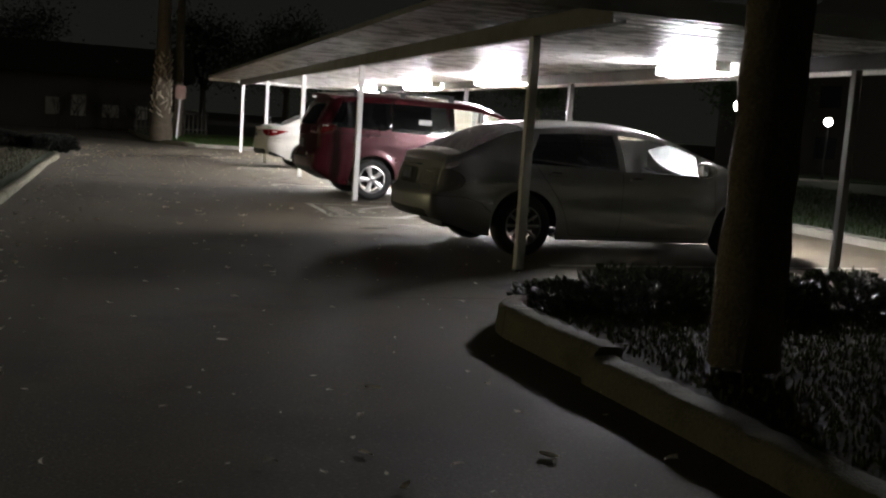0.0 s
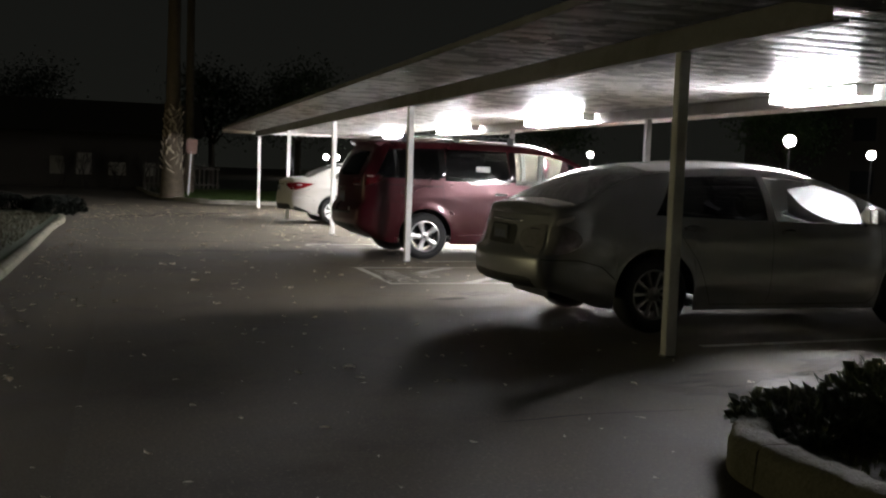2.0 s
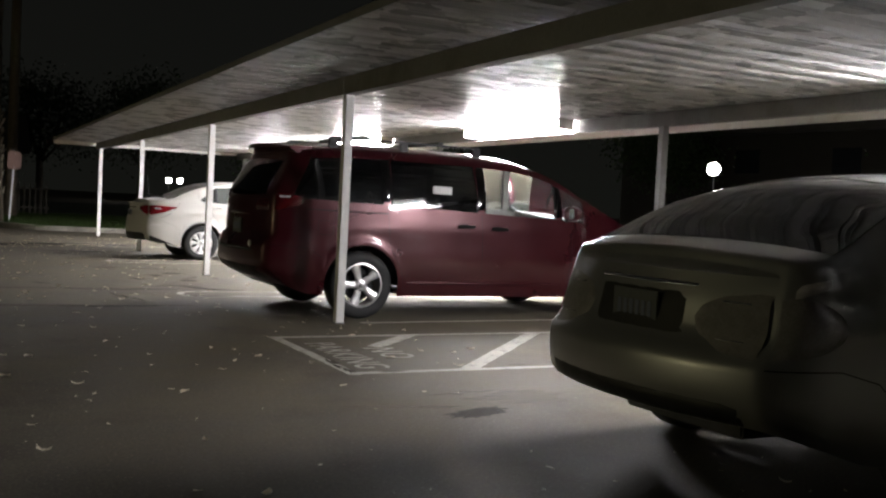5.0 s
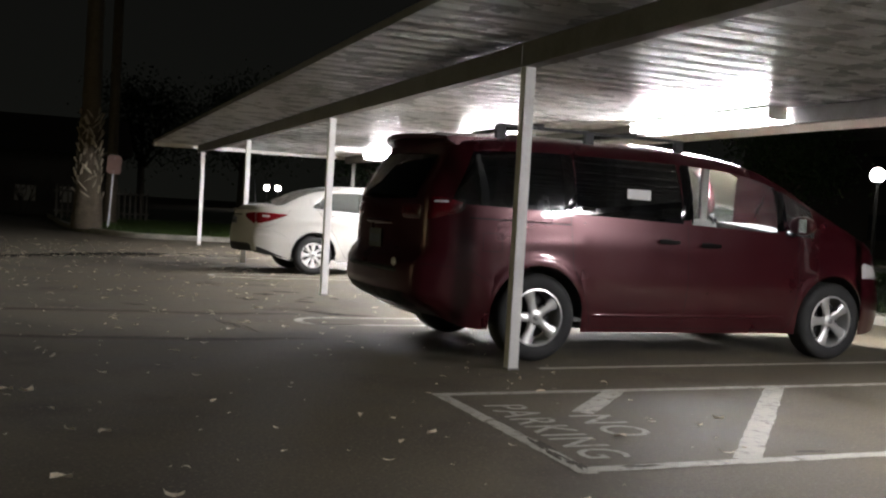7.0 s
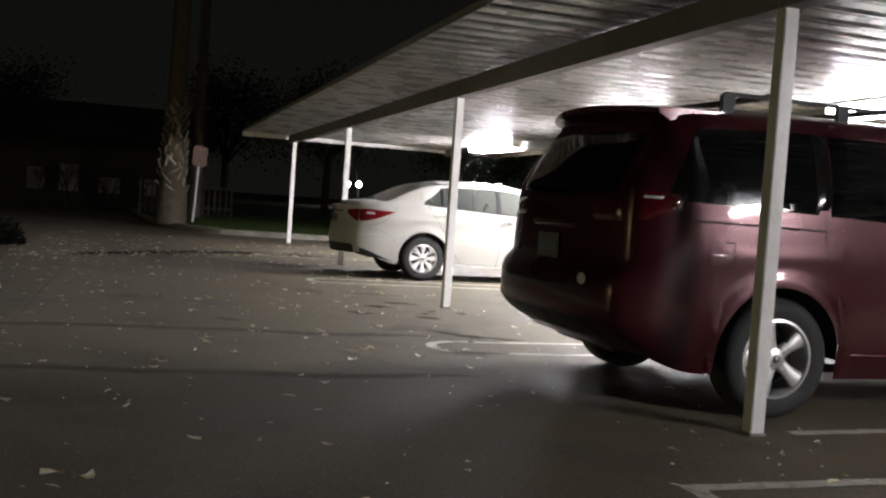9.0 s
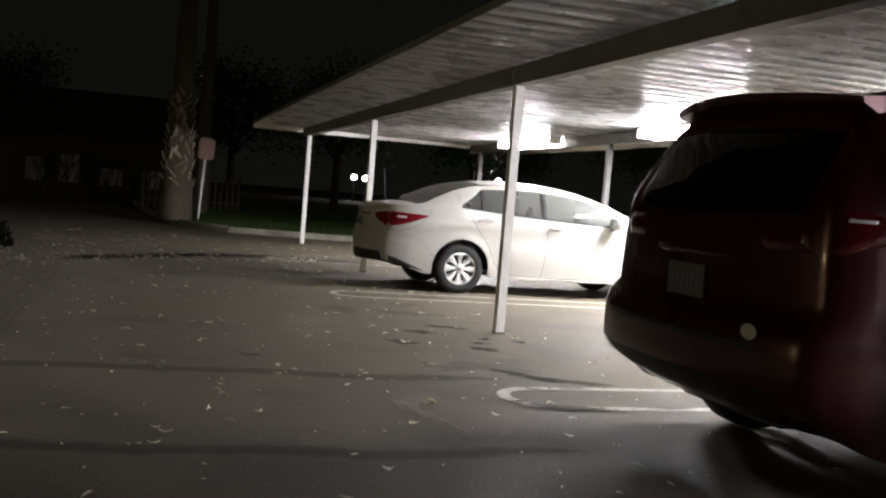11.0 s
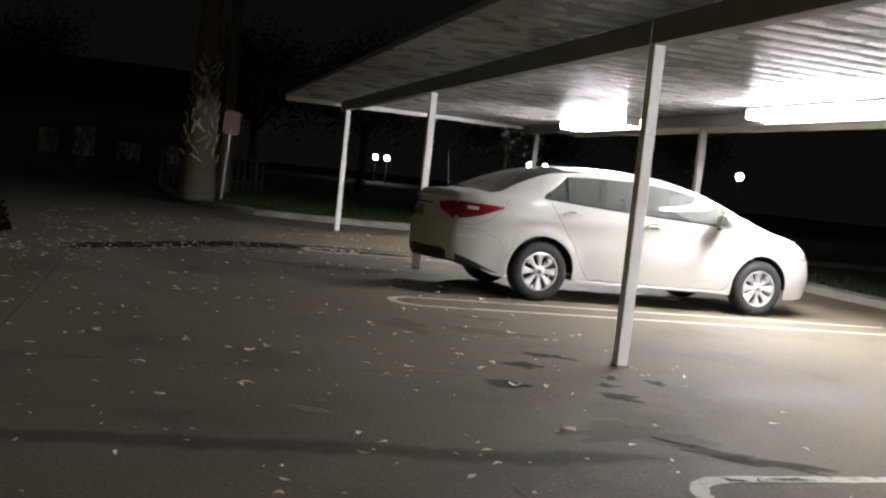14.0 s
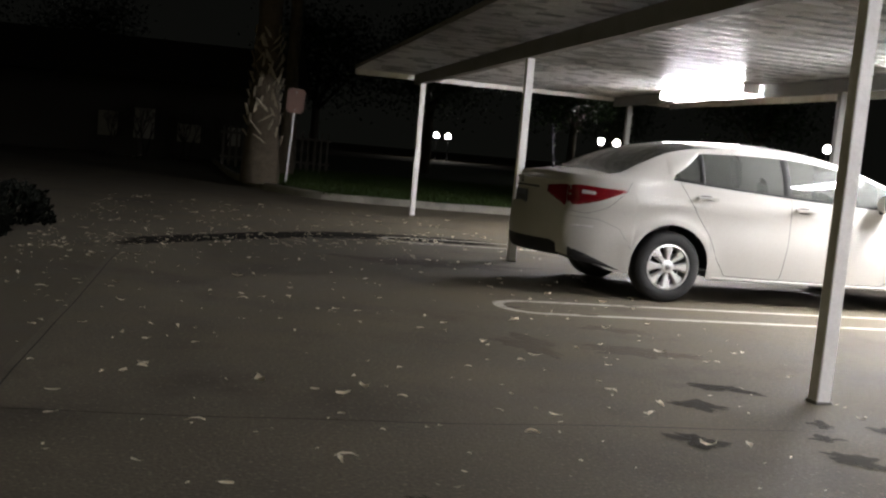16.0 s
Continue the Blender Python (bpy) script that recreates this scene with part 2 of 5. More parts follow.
BLIND = material("pale_window_blind", (0.2, 0.185, 0.15), 0.6, vary=0.25, scale=3, fine=40, bump=0.1)
WINDOW_DARK = material("dark_window_glass", (0.02, 0.022, 0.025), 0.06, vary=0.05, bump=0)


# ---- mesh helpers ----
def part(name, bm, mat, parent=None, label="", smooth=False, flat_edges=None):
    me = bpy.data.meshes.new(name)
    bmesh.ops.recalc_face_normals(bm, faces=bm.faces)
    bm.to_mesh(me)
    bm.free()
    me.materials.append(mat)
    if smooth:
        me.shade_smooth()
        if flat_edges:
            me.set_sharp_from_angle(angle=radians(flat_edges))
    ob = new(name, me)
    if parent:
        ob.parent = parent
    if label:
        ob["label"] = label
    return ob


def raw_part(name, verts, faces, mat, parent=None, label="", smooth=False, flat_edges=None):
    me = bpy.data.meshes.new(name)
    me.from_pydata([tuple(v) for v in verts], [], faces)
    me.update()
    me.materials.append(mat)
    if smooth:
        me.shade_smooth()
        if flat_edges:
            me.set_sharp_from_angle(angle=radians(flat_edges))
    ob = new(name, me)
    if parent:
        ob.parent = parent
    if label:
        ob["label"] = label
    return ob


def thing(name, label, category, group="", kind="", at=None):
    ob = new(name)
    ob.empty_display_size = 0.2
    if at is not None:
        ob.matrix_basis = at
    return tagged(ob, label, category, group, kind)


def box(bm, lo, hi, bevel=0.0, m=None):
    c = [(a + b) / 2 for a, b in zip(lo, hi)]
    s = [b - a for a, b in zip(lo, hi)]
    r = bmesh.ops.create_cube(bm, size=1, matrix=Matrix.Translation(c) @ Matrix.Diagonal((*s, 1)))
    vs = r["verts"]
    if bevel:
        es = list({e for v in vs for e in v.link_edges})
        out = bmesh.ops.bevel(bm, geom=es, offset=bevel, segments=2, affect="EDGES")
        vs = out["verts"]
    if m is not None:
        bmesh.ops.transform(bm, matrix=m, verts=list({v for v in vs}))
    return vs


def lathe(bm, profile, n=40, m=None):
    """Turns (radius, along) pairs about the y axis."""
    rings = []
    for r, a in profile:
        rings.append([bm.verts.new((r * math.cos(2 * math.pi * k / n), a, r * math.sin(2 * math.pi * k / n))) for k in range(n)])
    for p, q in zip(rings, rings[1:]):
        for k in range(n):
            bm.faces.new((p[k], p[(k + 1) % n], q[(k + 1) % n], q[k]))
    if m is not None:
        bmesh.ops.transform(bm, matrix=m, verts=[v for ring in rings for v in ring])
    return rings


def tube(bm, a, b, r0, r1, n=10, caps=True):
    a, b = Vector(a), Vector(b)
    d = (b - a).normalized()
    u = d.orthogonal().normalized()
    w = d.cross(u)
    ra = [bm.verts.new(a + r0 * (math.cos(2 * math.pi * k / n) * u + math.sin(2 * math.pi * k / n) * w)) for k in range(n)]
    rb = [bm.verts.new(b + r1 * (math.cos(2 * math.pi * k / n) * u + math.sin(2 * math.pi * k / n) * w)) for k in range(n)]
    for k in range(n):
        bm.faces.new((ra[k], ra[(k + 1) % n], rb[(k + 1) % n], rb[k]))
    if caps:
        bm.faces.new(ra[::-1])
        bm.faces.new(rb)


def lerp_table(table, x):
    """Smooth interpolation of (x, value) pairs."""
    if x <= table[0][0]:
        return table[0][1]
    if x >= table[-1][0]:
        return table[-1][1]
    n = len(table)
    for i in range(n - 1):
        x0, y0 = table[i]
        x1, y1 = table[i + 1]
        if x0 <= x <= x1:
            h = x1 - x0
            d = (y1 - y0) / h
            dl = (y0 - table[i - 1][1]) / (x0 - table[i - 1][0]) if i > 0 else d
            dr = (table[i + 2][1] - y1) / (table[i + 2][0] - x1) if i + 2 < n else d
            m0 = 0 if dl * d <= 0 else 2 * dl * d / (dl + d)
            m1 = 0 if dr * d <= 0 else 2 * dr * d / (dr + d)
            t = (x - x0) / h
            return ((2 * t ** 3 - 3 * t ** 2 + 1) * y0 + (t ** 3 - 2 * t ** 2 + t) * h * m0
                    + (-2 * t ** 3 + 3 * t ** 2) * y1 + (t ** 3 - t ** 2) * h * m1)


# ---- ground ----
def ground_patch(name, pts, z, mat, label, category, kind="structure", thick=0.0):
    bm = bmesh.new()
    vs = [bm.verts.new((x, y, z)) for x, y in pts]
    f = bm.faces.new(vs)
    if thick:
        r = bmesh.ops.extrude_face_region(bm, geom=[f])
        bmesh.ops.translate(bm, verts=[v for v in r["geom"] if isinstance(v, bmesh.types.BMVert)], vec=(0, 0, -thick))
    bmesh.ops.triangulate(bm, faces=bm.faces)
    return tagged(part(name, bm, mat), label, category, kind=kind)


ground_patch("ground", [(-400, -200), (400, -200), (400, 600), (-400, 600)], 0, ASPHALT, "worn grey asphalt of the parking lot with dark stains", "ground")


def wobble_strip(name, x0, x1, y0, width, z, mat, label, seed, along="x", wob=0.05, n=60):
    """A flat stain or seam, which thins out towards its edges."""
    rnd = random.Random(seed)
    vs, fs, depth = [], [], []
    a = [rnd.uniform(-1, 1) for _ in range(n + 1)]
    b = [rnd.uniform(-1, 1) for _ in range(n + 1)]
    across = (-1.0, -0.6, 0.0, 0.6, 1.0)
    for k in range(n + 1):
        t = x0 + (x1 - x0) * k / n
        mid = y0 + wob * math.sin(t * 1.7 + seed) + 0.4 * wob * math.sin(t * 5.1 + seed)
        fade = min(1, 5 * k / n, 5 * (n - k) / n)
        for c in across:
            off = mid + width * c * (0.62 + 0.12 * (a[k] if c < 0 else b[k])) * (0.4 + 0.6 * fade)
            vs.append((t, off, z) if along == "x" else (-off + 2 * y0, t, z))
            depth.append((1 - abs(c)) * fade)
    m = len(across)
    for k in range(n):
        for j in range(m - 1):
            q = (k * m + j, (k + 1) * m + j, (k + 1) * m + j + 1, k * m + j + 1)
            fs.append(q)
    ob = tagged(raw_part(name, vs, fs, mat), label, "ground stain", kind="structure")
    ob.data.attributes.new("depth", "FLOAT", "POINT").data.foreach_set("value", depth)
    return ob


wobble_strip("tar_seam", -1.2, 3.3, 21.9, 0.24, 0.004, WET_FAINT, "dark tar-filled seam across the asphalt", 1)
wobble_strip("tar_seam", -1.2, 3.0, 20.05, 0.2, 0.004, WET_FAINT, "thin dark tar seam across the asphalt", 2)
wobble_strip("asphalt_crack", -1.2, 3.4, 23.54, 0.008, 0.004, TAR, "fine crack across the asphalt", 3, wob=0.02)
wobble_strip("asphalt_crack", 22.0, 29.6, -0.37, 0.006, 0.004, TAR, "long joint between asphalt and gutter", 4, along="y", wob=0.004)
wobble_strip("asphalt_crack", 1.7, 2.95, 9.5, 0.014, 0.004, TAR, "fine crack running from the planter kerb", 15, wob=0.05, n=30)
wobble_strip("asphalt_crack", 2.3, 9.2, 27.9, 0.006, 0.004, TAR, "fine crack across the asphalt", 9, wob=0.03)


def ragged_patch(name, x, y, rx, ry, turn, mat, label, seed, sharp=True, n=56, z=0.0052):
    """A flat stain with an uneven torn outline."""
    c, s = math.cos(radians(turn)), math.sin(radians(turn))
    z += 0.0003 * (seed % 5)
    vs, fs, depth = [(x, y, z)], [], [1.3]
    rings = ((0.55, 1.3), (0.9, 1.1 if sharp else 0.5), (1.0, 0.35 if sharp else 0.0))
    for f, d in rings:
        for k in range(n):
            a = 2 * math.pi * k / n
            v = Vector((math.cos(a) * 1.3, math.sin(a) * 1.3, seed * 3.7))
            r = 1 + 0.9 * noise.noise(v) + 0.55 * noise.noise(v * 3.1) + 0.3 * noise.noise(v * 7.3)
            px, py = rx * f * r * math.cos(a), ry * f * r * math.sin(a)
            vs.append((x + px * c - py * s, y + px * s + py * c, z))
            depth.append(d)
    for k in range(n):
        fs.append((0, 1 + k, 1 + (k + 1) % n))
        for q in range(2):
            a, b = 1 + q * n + k, 1 + q * n + (k + 1) % n
            fs.append((a, a + n, b + n, b))
    ob = tagged(raw_part(name, vs, fs, mat), label, "ground stain", kind="structure")
    ob.data.attributes.new("depth", "FLOAT", "POINT").data.foreach_set("value", depth)
    return ob


for k, (px, py, rx, ry, turn) in enumerate(((3.24, 24.36, 0.15, 0.09, -25), (2.9, 23.97, 0.12, 0.1, -30), (2.59, 23.35, 0.13, 0.085, -30), (3.4, 23.67, 0.07, 0.06, 0),
                                            (3.2, 23.12, 0.12, 0.08, -35), (3.28, 23.43, 0.07, 0.05, 0), (3.69, 23.6, 0.06, 0.07, 20))):
    ragged_patch("oil_stain", px, py, rx, ry, turn, PATCH, "small ragged dark stain on the asphalt", 20 + k)
ragged_patch("asphalt_patch", 3.28, 21.93, 0.4, 0.11, -33, PATCH, "dark wedge of worn asphalt beside the hairpin line", 31)
ragged_patch("asphalt_patch", 3.05, 21.0, 0.3, 0.05, -4, PATCH_WORN, "dark crumbled strip along the hairpin line", 44, z=0.0075)
for k, (px, py, rx, ry) in enumerate(((2.76, 21.17, 0.05, 0.03), (2.82, 21.09, 0.06, 0.025), (3.0, 21.57, 0.05, 0.025), (3.3, 21.59, 0.08, 0.02), (3.75, 21.06, 0.12, 0.018), (2.74, 26.78, 0.06, 0.03), (3.3, 26.58, 0.09, 0.02), (3.9, 27.18, 0.1, 0.02),
                                          (2.79, 16.2, 0.03, 0.14), (2.77, 16.05, 0.02, 0.1), (2.79, 15.86, 0.03, 0.08), (3.1, 15.77, 0.1, 0.02), (4.2, 15.9, 0.1, 0.02))):
    ragged_patch("paint_chip", px, py, rx, ry, 0, PATCH_WORN, "bare asphalt where the line paint has flaked off", 100 + k, z=0.0075)
for k, (px, py, rx, ry, turn) in enumerate(((3.1, 25.26, 0.38, 0.13, -14), (2.45, 25.35, 0.16, 0.26, 10), (3.25, 26.0, 0.2, 0.08, -20), (2.7, 29.35, 0.95, 0.36, 0), (2.9, 22.3, 0.3, 0.2, 0))):
    ragged_patch("asphalt_stain", px, py, rx, ry, turn, PATCH_FAINT, "broad faint stain on the asphalt", 50 + k)
ragged_patch("asphalt_scuff", 1.29, 22.54, 0.1, 0.06, -40, SCUFF, "pale scuffed spot on the asphalt", 61)
for k in range(4):
    ragged_patch("asphalt_scuff", 1.95 + 0.06 * k, 21.1 - 0.12 * k, 0.02, 0.3, 8, SCUFF, "pale scraped streak on the asphalt", 62 + k, False)
ragged_patch("asphalt_stain", 3.05, 14.38, 0.22, 0.08, 20, PATCH, "dark ragged tyre-worn stain on the asphalt", 81)
for k, (px, py, rx, ry) in enumerate(((3.55, 14.75, 0.45, 0.16), (2.75, 14.6, 0.3, 0.05), (3.2, 14.95, 0.2, 0.05), (3.9, 10.3, 0.6, 0.2), (4.9, 10.2, 0.5, 0.16))):
    ragged_patch("asphalt_scuff", px, py, rx, ry, 12 - 20 * (k == 1), SCUFF_FAINT, "pale worn sandy patch on the asphalt", 90 + k, False)
for k, (px, py) in enumerate(((3.4, 9.95), (4.4, 10.2), (5.5, 10.0), (4.9, 10.7))):
    ragged_patch("asphalt_stain", px, py, 0.5, 0.16, 15 * k - 20, PATCH_FAINT, "broad faint stain on the asphalt", 70 + k)


def swale(pts, width, seed):
    """The damp band where the two slopes of the lot meet."""
    line = smooth_line(pts, 12)
    rnd = random.Random(seed)
    vs, fs, depth = [], [], []
    for i, p in enumerate(line):
        fade = min(1, i / 10, (len(line) - 1 - i) / 12)
        for c in (-1.0, -0.8, 0.0, 0.8, 1.0):
            vs.append((p[0], p[1] + width * c * (0.8 + 0.25 * rnd.random()), 0.005))
            depth.append((1.2 if abs(c) < 0.9 else 0.2) * fade)
    for i in range(len(line) - 1):
        for j in range(4):
            a = i * 5 + j
            fs.append((a, a + 5, a + 6, a + 1))
    ob = tagged(raw_part("wet_stain", vs, fs, WET_DEEP), "damp dark swale stain littered with leaves", "ground stain", kind="structure")
    ob.data.attributes.new("depth", "FLOAT", "POINT").data.foreach_set("value", depth)


SWALE = [(-0.55, 29.4), (0.0, 30.0), (0.9, 30.95), (2.0, 31.75), (3.0, 31.95), (4.4, 31.9)]


# ---- kerbs, planters and lawns ----
def offset_line(pts, d):
    out = []
    for i, p in enumerate(pts):
        a = Vector(pts[max(0, i - 1)])
        b = Vector(pts[min(len(pts) - 1, i + 1)])
        t = (b - a).normalized()
        out.append((p[0] - t.y * d, p[1] + t.x * d))
    return out


def smooth_line(pts, n=6):
    """A smooth curve through points that lie unevenly far apart."""
    ps = [Vector(p) for p in pts]
    d = [(q - p).length for p, q in zip(ps, ps[1:])]
    tan = []
    for i in range(len(ps)):
        if i == 0:
            tan.append((ps[1] - ps[0]) / d[0])
        elif i == len(ps) - 1:
            tan.append((ps[-1] - ps[-2]) / d[-1])
        else:
            u, w = (ps[i] - ps[i - 1]) / d[i - 1], (ps[i + 1] - ps[i]) / d[i]
            tan.append((u * d[i] + w * d[i - 1]) / (d[i] + d[i - 1]))
    out = []
    for i in range(len(ps) - 1):
        for k in range(n):
            t = k / n
            out.append(tuple((2 * t ** 3 - 3 * t ** 2 + 1) * ps[i] + (t ** 3 - 2 * t ** 2 + t) * d[i] * tan[i]
                             + (-2 * t ** 3 + 3 * t ** 2) * ps[i + 1] + (t ** 3 - t ** 2) * d[i] * tan[i + 1]))
    out.append(tuple(pts[-1]))
    return out


swale(SWALE, 0.4, 5)


def kerb(label, line, width, height, piece=2.2, mat=None, rough=0.004):
    """A kerb along a line, its top to the left of it, in cast lengths with joints."""
    root = tagged(new("kerb"), label, "kerb", kind="structure")
    inner = offset_line(line, width)
    run, start, cuts = 0.0, 0, [0]
    for i in range(1, len(line)):
        run += (Vector(line[i]) - Vector(line[i - 1])).length
        if run > piece:
            cuts.append(i)
            run = 0.0
    if cuts[-1] != len(line) - 1:
        cuts.append(len(line) - 1)
    rnd = random.Random(len(line))
    for a, b in zip(cuts, cuts[1:]):
        vs, fs = [], []
        dz = rnd.uniform(-0.008, 0.008)
        for i in range(a, b + 1):
            o, q = Vector(line[i]), Vector(inner[i])
            if i == a:
                s = (Vector(line[i + 1]) - o).normalized() * 0.008
                o, q = o + s, q + s
            d = (q - o).normalized()
            jig = rnd.uniform(-rough, rough)
            prof = [(0.0, -0.05), (0.008, height * 0.6), (0.018, height - 0.03), (0.04, height - 0.006), (0.07, height),
                    (width - 0.03, height), (width, height - 0.025), (width, -0.05)]
            for p, z in prof:
                q = p + (rnd.uniform(-rough, rough) if z > 0 else 0)
                vs.append((o.x + d.x * q, o.y + d.y * q, z + dz + jig + rnd.uniform(-rough, rough) * 0.5 if z > 0 else z))
        n = 8
        for k in range(b - a):
            for j in range(n - 1):
                fs.append((k * n + j, (k + 1) * n + j, (k + 1) * n + j + 1, k * n + j + 1))
        fs.append(tuple(range(n)))
        fs.append(tuple(range((b - a) * n + n - 1, (b - a) * n - 1, -1)))
        bm = bmesh.new()
        bv = [bm.verts.new(v) for v in vs]
        for f in fs:
            bm.faces.new([bv[i] for i in f])
        part("kerb_stone", bm, mat or CONCRETE, root, smooth=True, flat_edges=40)
    return root


PLANTER_FAR = smooth_line([(13.0, 9.3), (6.4, 9.28), (3.85, 9.15), (2.95, 8.92), (2.46, 8.45), (2.43, 7.6), (2.49, 7.02)], 14)
PLANTER_NEAR = smooth_line([(2.42, 7.0), (2.47, 6.3), (2.53, 5.1), (2.56, 2.5), (2.56, -2.0), (2.56, -8.0)], 14)
kerb("raised concrete kerb round the planting bed, mossy and chipped", PLANTER_FAR, 0.2, 0.2, 2.6, MOSSY, 0.007)
kerb("sunken length of mossy kerb pushed out of line at the joint", PLANTER_NEAR, 0.22, 0.155, 2.4, MOSSY, 0.008)
pin = offset_line(PLANTER_FAR, 0.19) + offset_line(PLANTER_NEAR, 0.21)[2:]
ground_patch("planting_bed", pin + [(13.0, -8.0)], 0.135, SOIL, "mulch and sparse grass of the raised planting bed", "planting bed", thick=0.18)

FAR_KERB = smooth_line([(0.1, 55.6), (0.3, 52.0), (0.75, 44.6), (1.0, 42.6), (1.5, 40.4), (2.4, 38.9), (4.0, 38.5), (8.0, 38.5), (30.0, 38.5)], 7)
kerb("pale concrete kerb round the far lawn", FAR_KERB, 0.15, 0.14, 2.6)
far_in = offset_line(FAR_KERB, 0.14)
ground_patch("lawn", far_in + [(60, 38.6), (60, 90), (0.1, 90)], 0.11, GRASS, "dark lawn behind the far kerb", "lawn", thick=0.15)

LEFT_KERB = smooth_line([(-1.5, -10.0), (-1.45, 0.0), (-1.45, 12.0), (-1.5, 24.0), (-1.6, 28.6), (-1.9, 29.8), (-2.6, 30.6), (-5.0, 31.2), (-20.0, 31.4)], 7)
kerb("low concrete kerb beside the lane, with leaves caught against it", LEFT_KERB, 0.15, 0.1, 3.0, MOSSY, 0.005)
left_in = offset_line(LEFT_KERB, 0.14)
ground_patch("lawn", left_in + [(-20, -10)], 0.085, GRASS, "dry dim lawn beside the lane", "lawn", thick=0.1)
ground_patch("gutter", [(-1.44, -10), (-0.42, -10), (-0.42, 28.6), (-1.6, 28.6)], 0.0035, GUTTER, "concrete gutter strip along the kerb", "gutter")
BACK_KERB = smooth_line([(10.6, 37.0), (10.6, 30.0), (10.6, 18.0), (10.6, 9.2)], 8)
kerb("concrete kerb at the head of the parking stalls", BACK_KERB[::-1], -0.15, 0.14, 3.0)
ground_patch("lawn", [(10.73, 9.2), (10.73, 37.0), (60, 37.0), (60, 9.2)], 0.11, GRASS, "dark lawn behind the carport", "lawn", thick=0.15)


def grass(name, x0, x1, y0, y1, z, n, label, seed, inside=None, h=0.09, mat=None):
    rnd = random.Random(seed)
    vs, fs = [], []
    while len(fs) < n:
        x, y = rnd.uniform(x0, x1), rnd.uniform(y0, y1)
        if inside and not inside(x, y):
            continue
        a, l, w = rnd.uniform(0, 6.28), h * rnd.uniform(0.5, 1.3), rnd.uniform(0.006, 0.012)
        dx, dy, lean = math.cos(a), math.sin(a), rnd.uniform(-0.5, 0.5) * l
        i = len(vs)
        vs += [(x - dx * w, y - dy * w, z), (x + dx * w, y + dy * w, z), (x - dy * lean, y + dx * lean, z + l)]
        fs.append((i, i + 1, i + 2))
    return tagged(raw_part(name, vs, fs, mat or BLADE), label, "grass", kind="stuff")


grass("grass", 1.0, 14.0, 38.7, 52.0, 0.11, 60000, "short green lawn grass by the far kerb", 21, lambda x, y: y > 38.75 + max(0, 2.4 - x) * 2.9)
grass("grass", -7.0, -1.75, 8.0, 28.5, 0.085, 30000, "short dry grass beside the lane", 22, h=0.06, mat=DRY_BLADE)
grass("grass", 2.75, 6.5, 1.0, 8.45, 0.132, 26000, "short sparse grass of the planting bed", 24, h=0.04, mat=BED_BLADE)
grass("grass", 10.8, 22.0, 10.0, 36.0, 0.11, 30000, "short lawn grass behind the carport", 23)


# ---- markings ----
SLANT = 0.045


PAINT_COATS = iter(range(100))


def stripe(pts, width, label, group="parking lines"):
    """A painted line with ragged edges along a polyline."""
    rnd = random.Random(int(1000 * (pts[0][0] + 7 * pts[0][1])))
    dense = []
    for a, b in zip(pts, pts[1:]):
        n = max(1, int((Vector(b) - Vector(a)).length / 0.06))
        dense += [tuple(Vector(a).lerp(Vector(b), k / n)) for k in range(n)]
    dense.append(pts[-1])
    l, r = offset_line(dense, width / 2), offset_line(dense, -width / 2)
    z = 0.0042 + 0.0005 * (next(PAINT_COATS) % 5)
    vs, fs = [], []
    for p, q in zip(l, r):
        vs += [(p[0] + rnd.uniform(-.006, .006), p[1] + rnd.uniform(-.006, .006), z), (q[0] + rnd.uniform(-.006, .006), q[1] + rnd.uniform(-.006, .006), z)]
    for k in range(len(l) - 1):
        fs.append((2 * k, 2 * k + 1, 2 * k + 3, 2 * k + 2))
    return tagged(raw_part("parking_line", vs, fs, PAINT_LINE), label, "road marking", group, "structure")


def hairpin(x_tip, y_mid, half, x_end, label):
    pts = [(x_end, y_mid + half + SLANT * (x_end - x_tip))]
    for k in range(9):
        a = math.pi / 2 + math.pi * k / 8
        pts.append((x_tip + half + half * math.cos(a), y_mid + half * math.sin(a)))
    pts.append((x_end, y_mid - half + SLANT * (x_end - x_tip)))
    return stripe(pts, 0.085, label)


hairpin(2.72, 21.3, 0.29, 8.6, "worn white hairpin line between two stalls")
hairpin(2.65, 26.85, 0.29, 8.6, "worn white hairpin line beside the white sedan")
hairpin(2.5, 31.68, 0.3, 8.6, "worn white hairpin line at the empty stall")
stripe([(3.92, 18.5), (8.6, 18.5 + SLANT * 1.6 * 4.7)], 0.085, "worn white stall line beside the minivan")
stripe([(8.6, 17.55 + SLANT * 5.8), (2.76, 17.55)], 0.088, "white border line of the no-parking aisle")
stripe([(2.76, 17.6), (2.78, 15.7)], 0.088, "white end line of the no-parking aisle")
stripe([(2.73, 15.76), (8.6, 15.76 + SLANT * 3.0)], 0.088, "white border line of the no-parking aisle")
stripe([(4.07, 17.62), (3.43, 16.95)], 0.135, "white hatch bar of the no-parking aisle")
stripe([(5.43, 17.66), (3.72, 15.8)], 0.135, "white hatch bar of the no-parking aisle")
stripe([(6.9, 17.8), (5.94, 16.85)], 0.135, "broken white hatch bar of the no-parking aisle")
stripe([(5.39, 16.27), (5.06, 15.9)], 0.135, "worn stub of a white hatch bar")
stripe([(8.5, 17.8), (6.75, 15.9)], 0.135, "white hatch bar of the no-parking aisle")
stripe([(4.2, 11.45), (8.6, 11.45 + SLANT * 1.8 * 4.4)], 0.09, "worn white stall line beside the grey sedan")


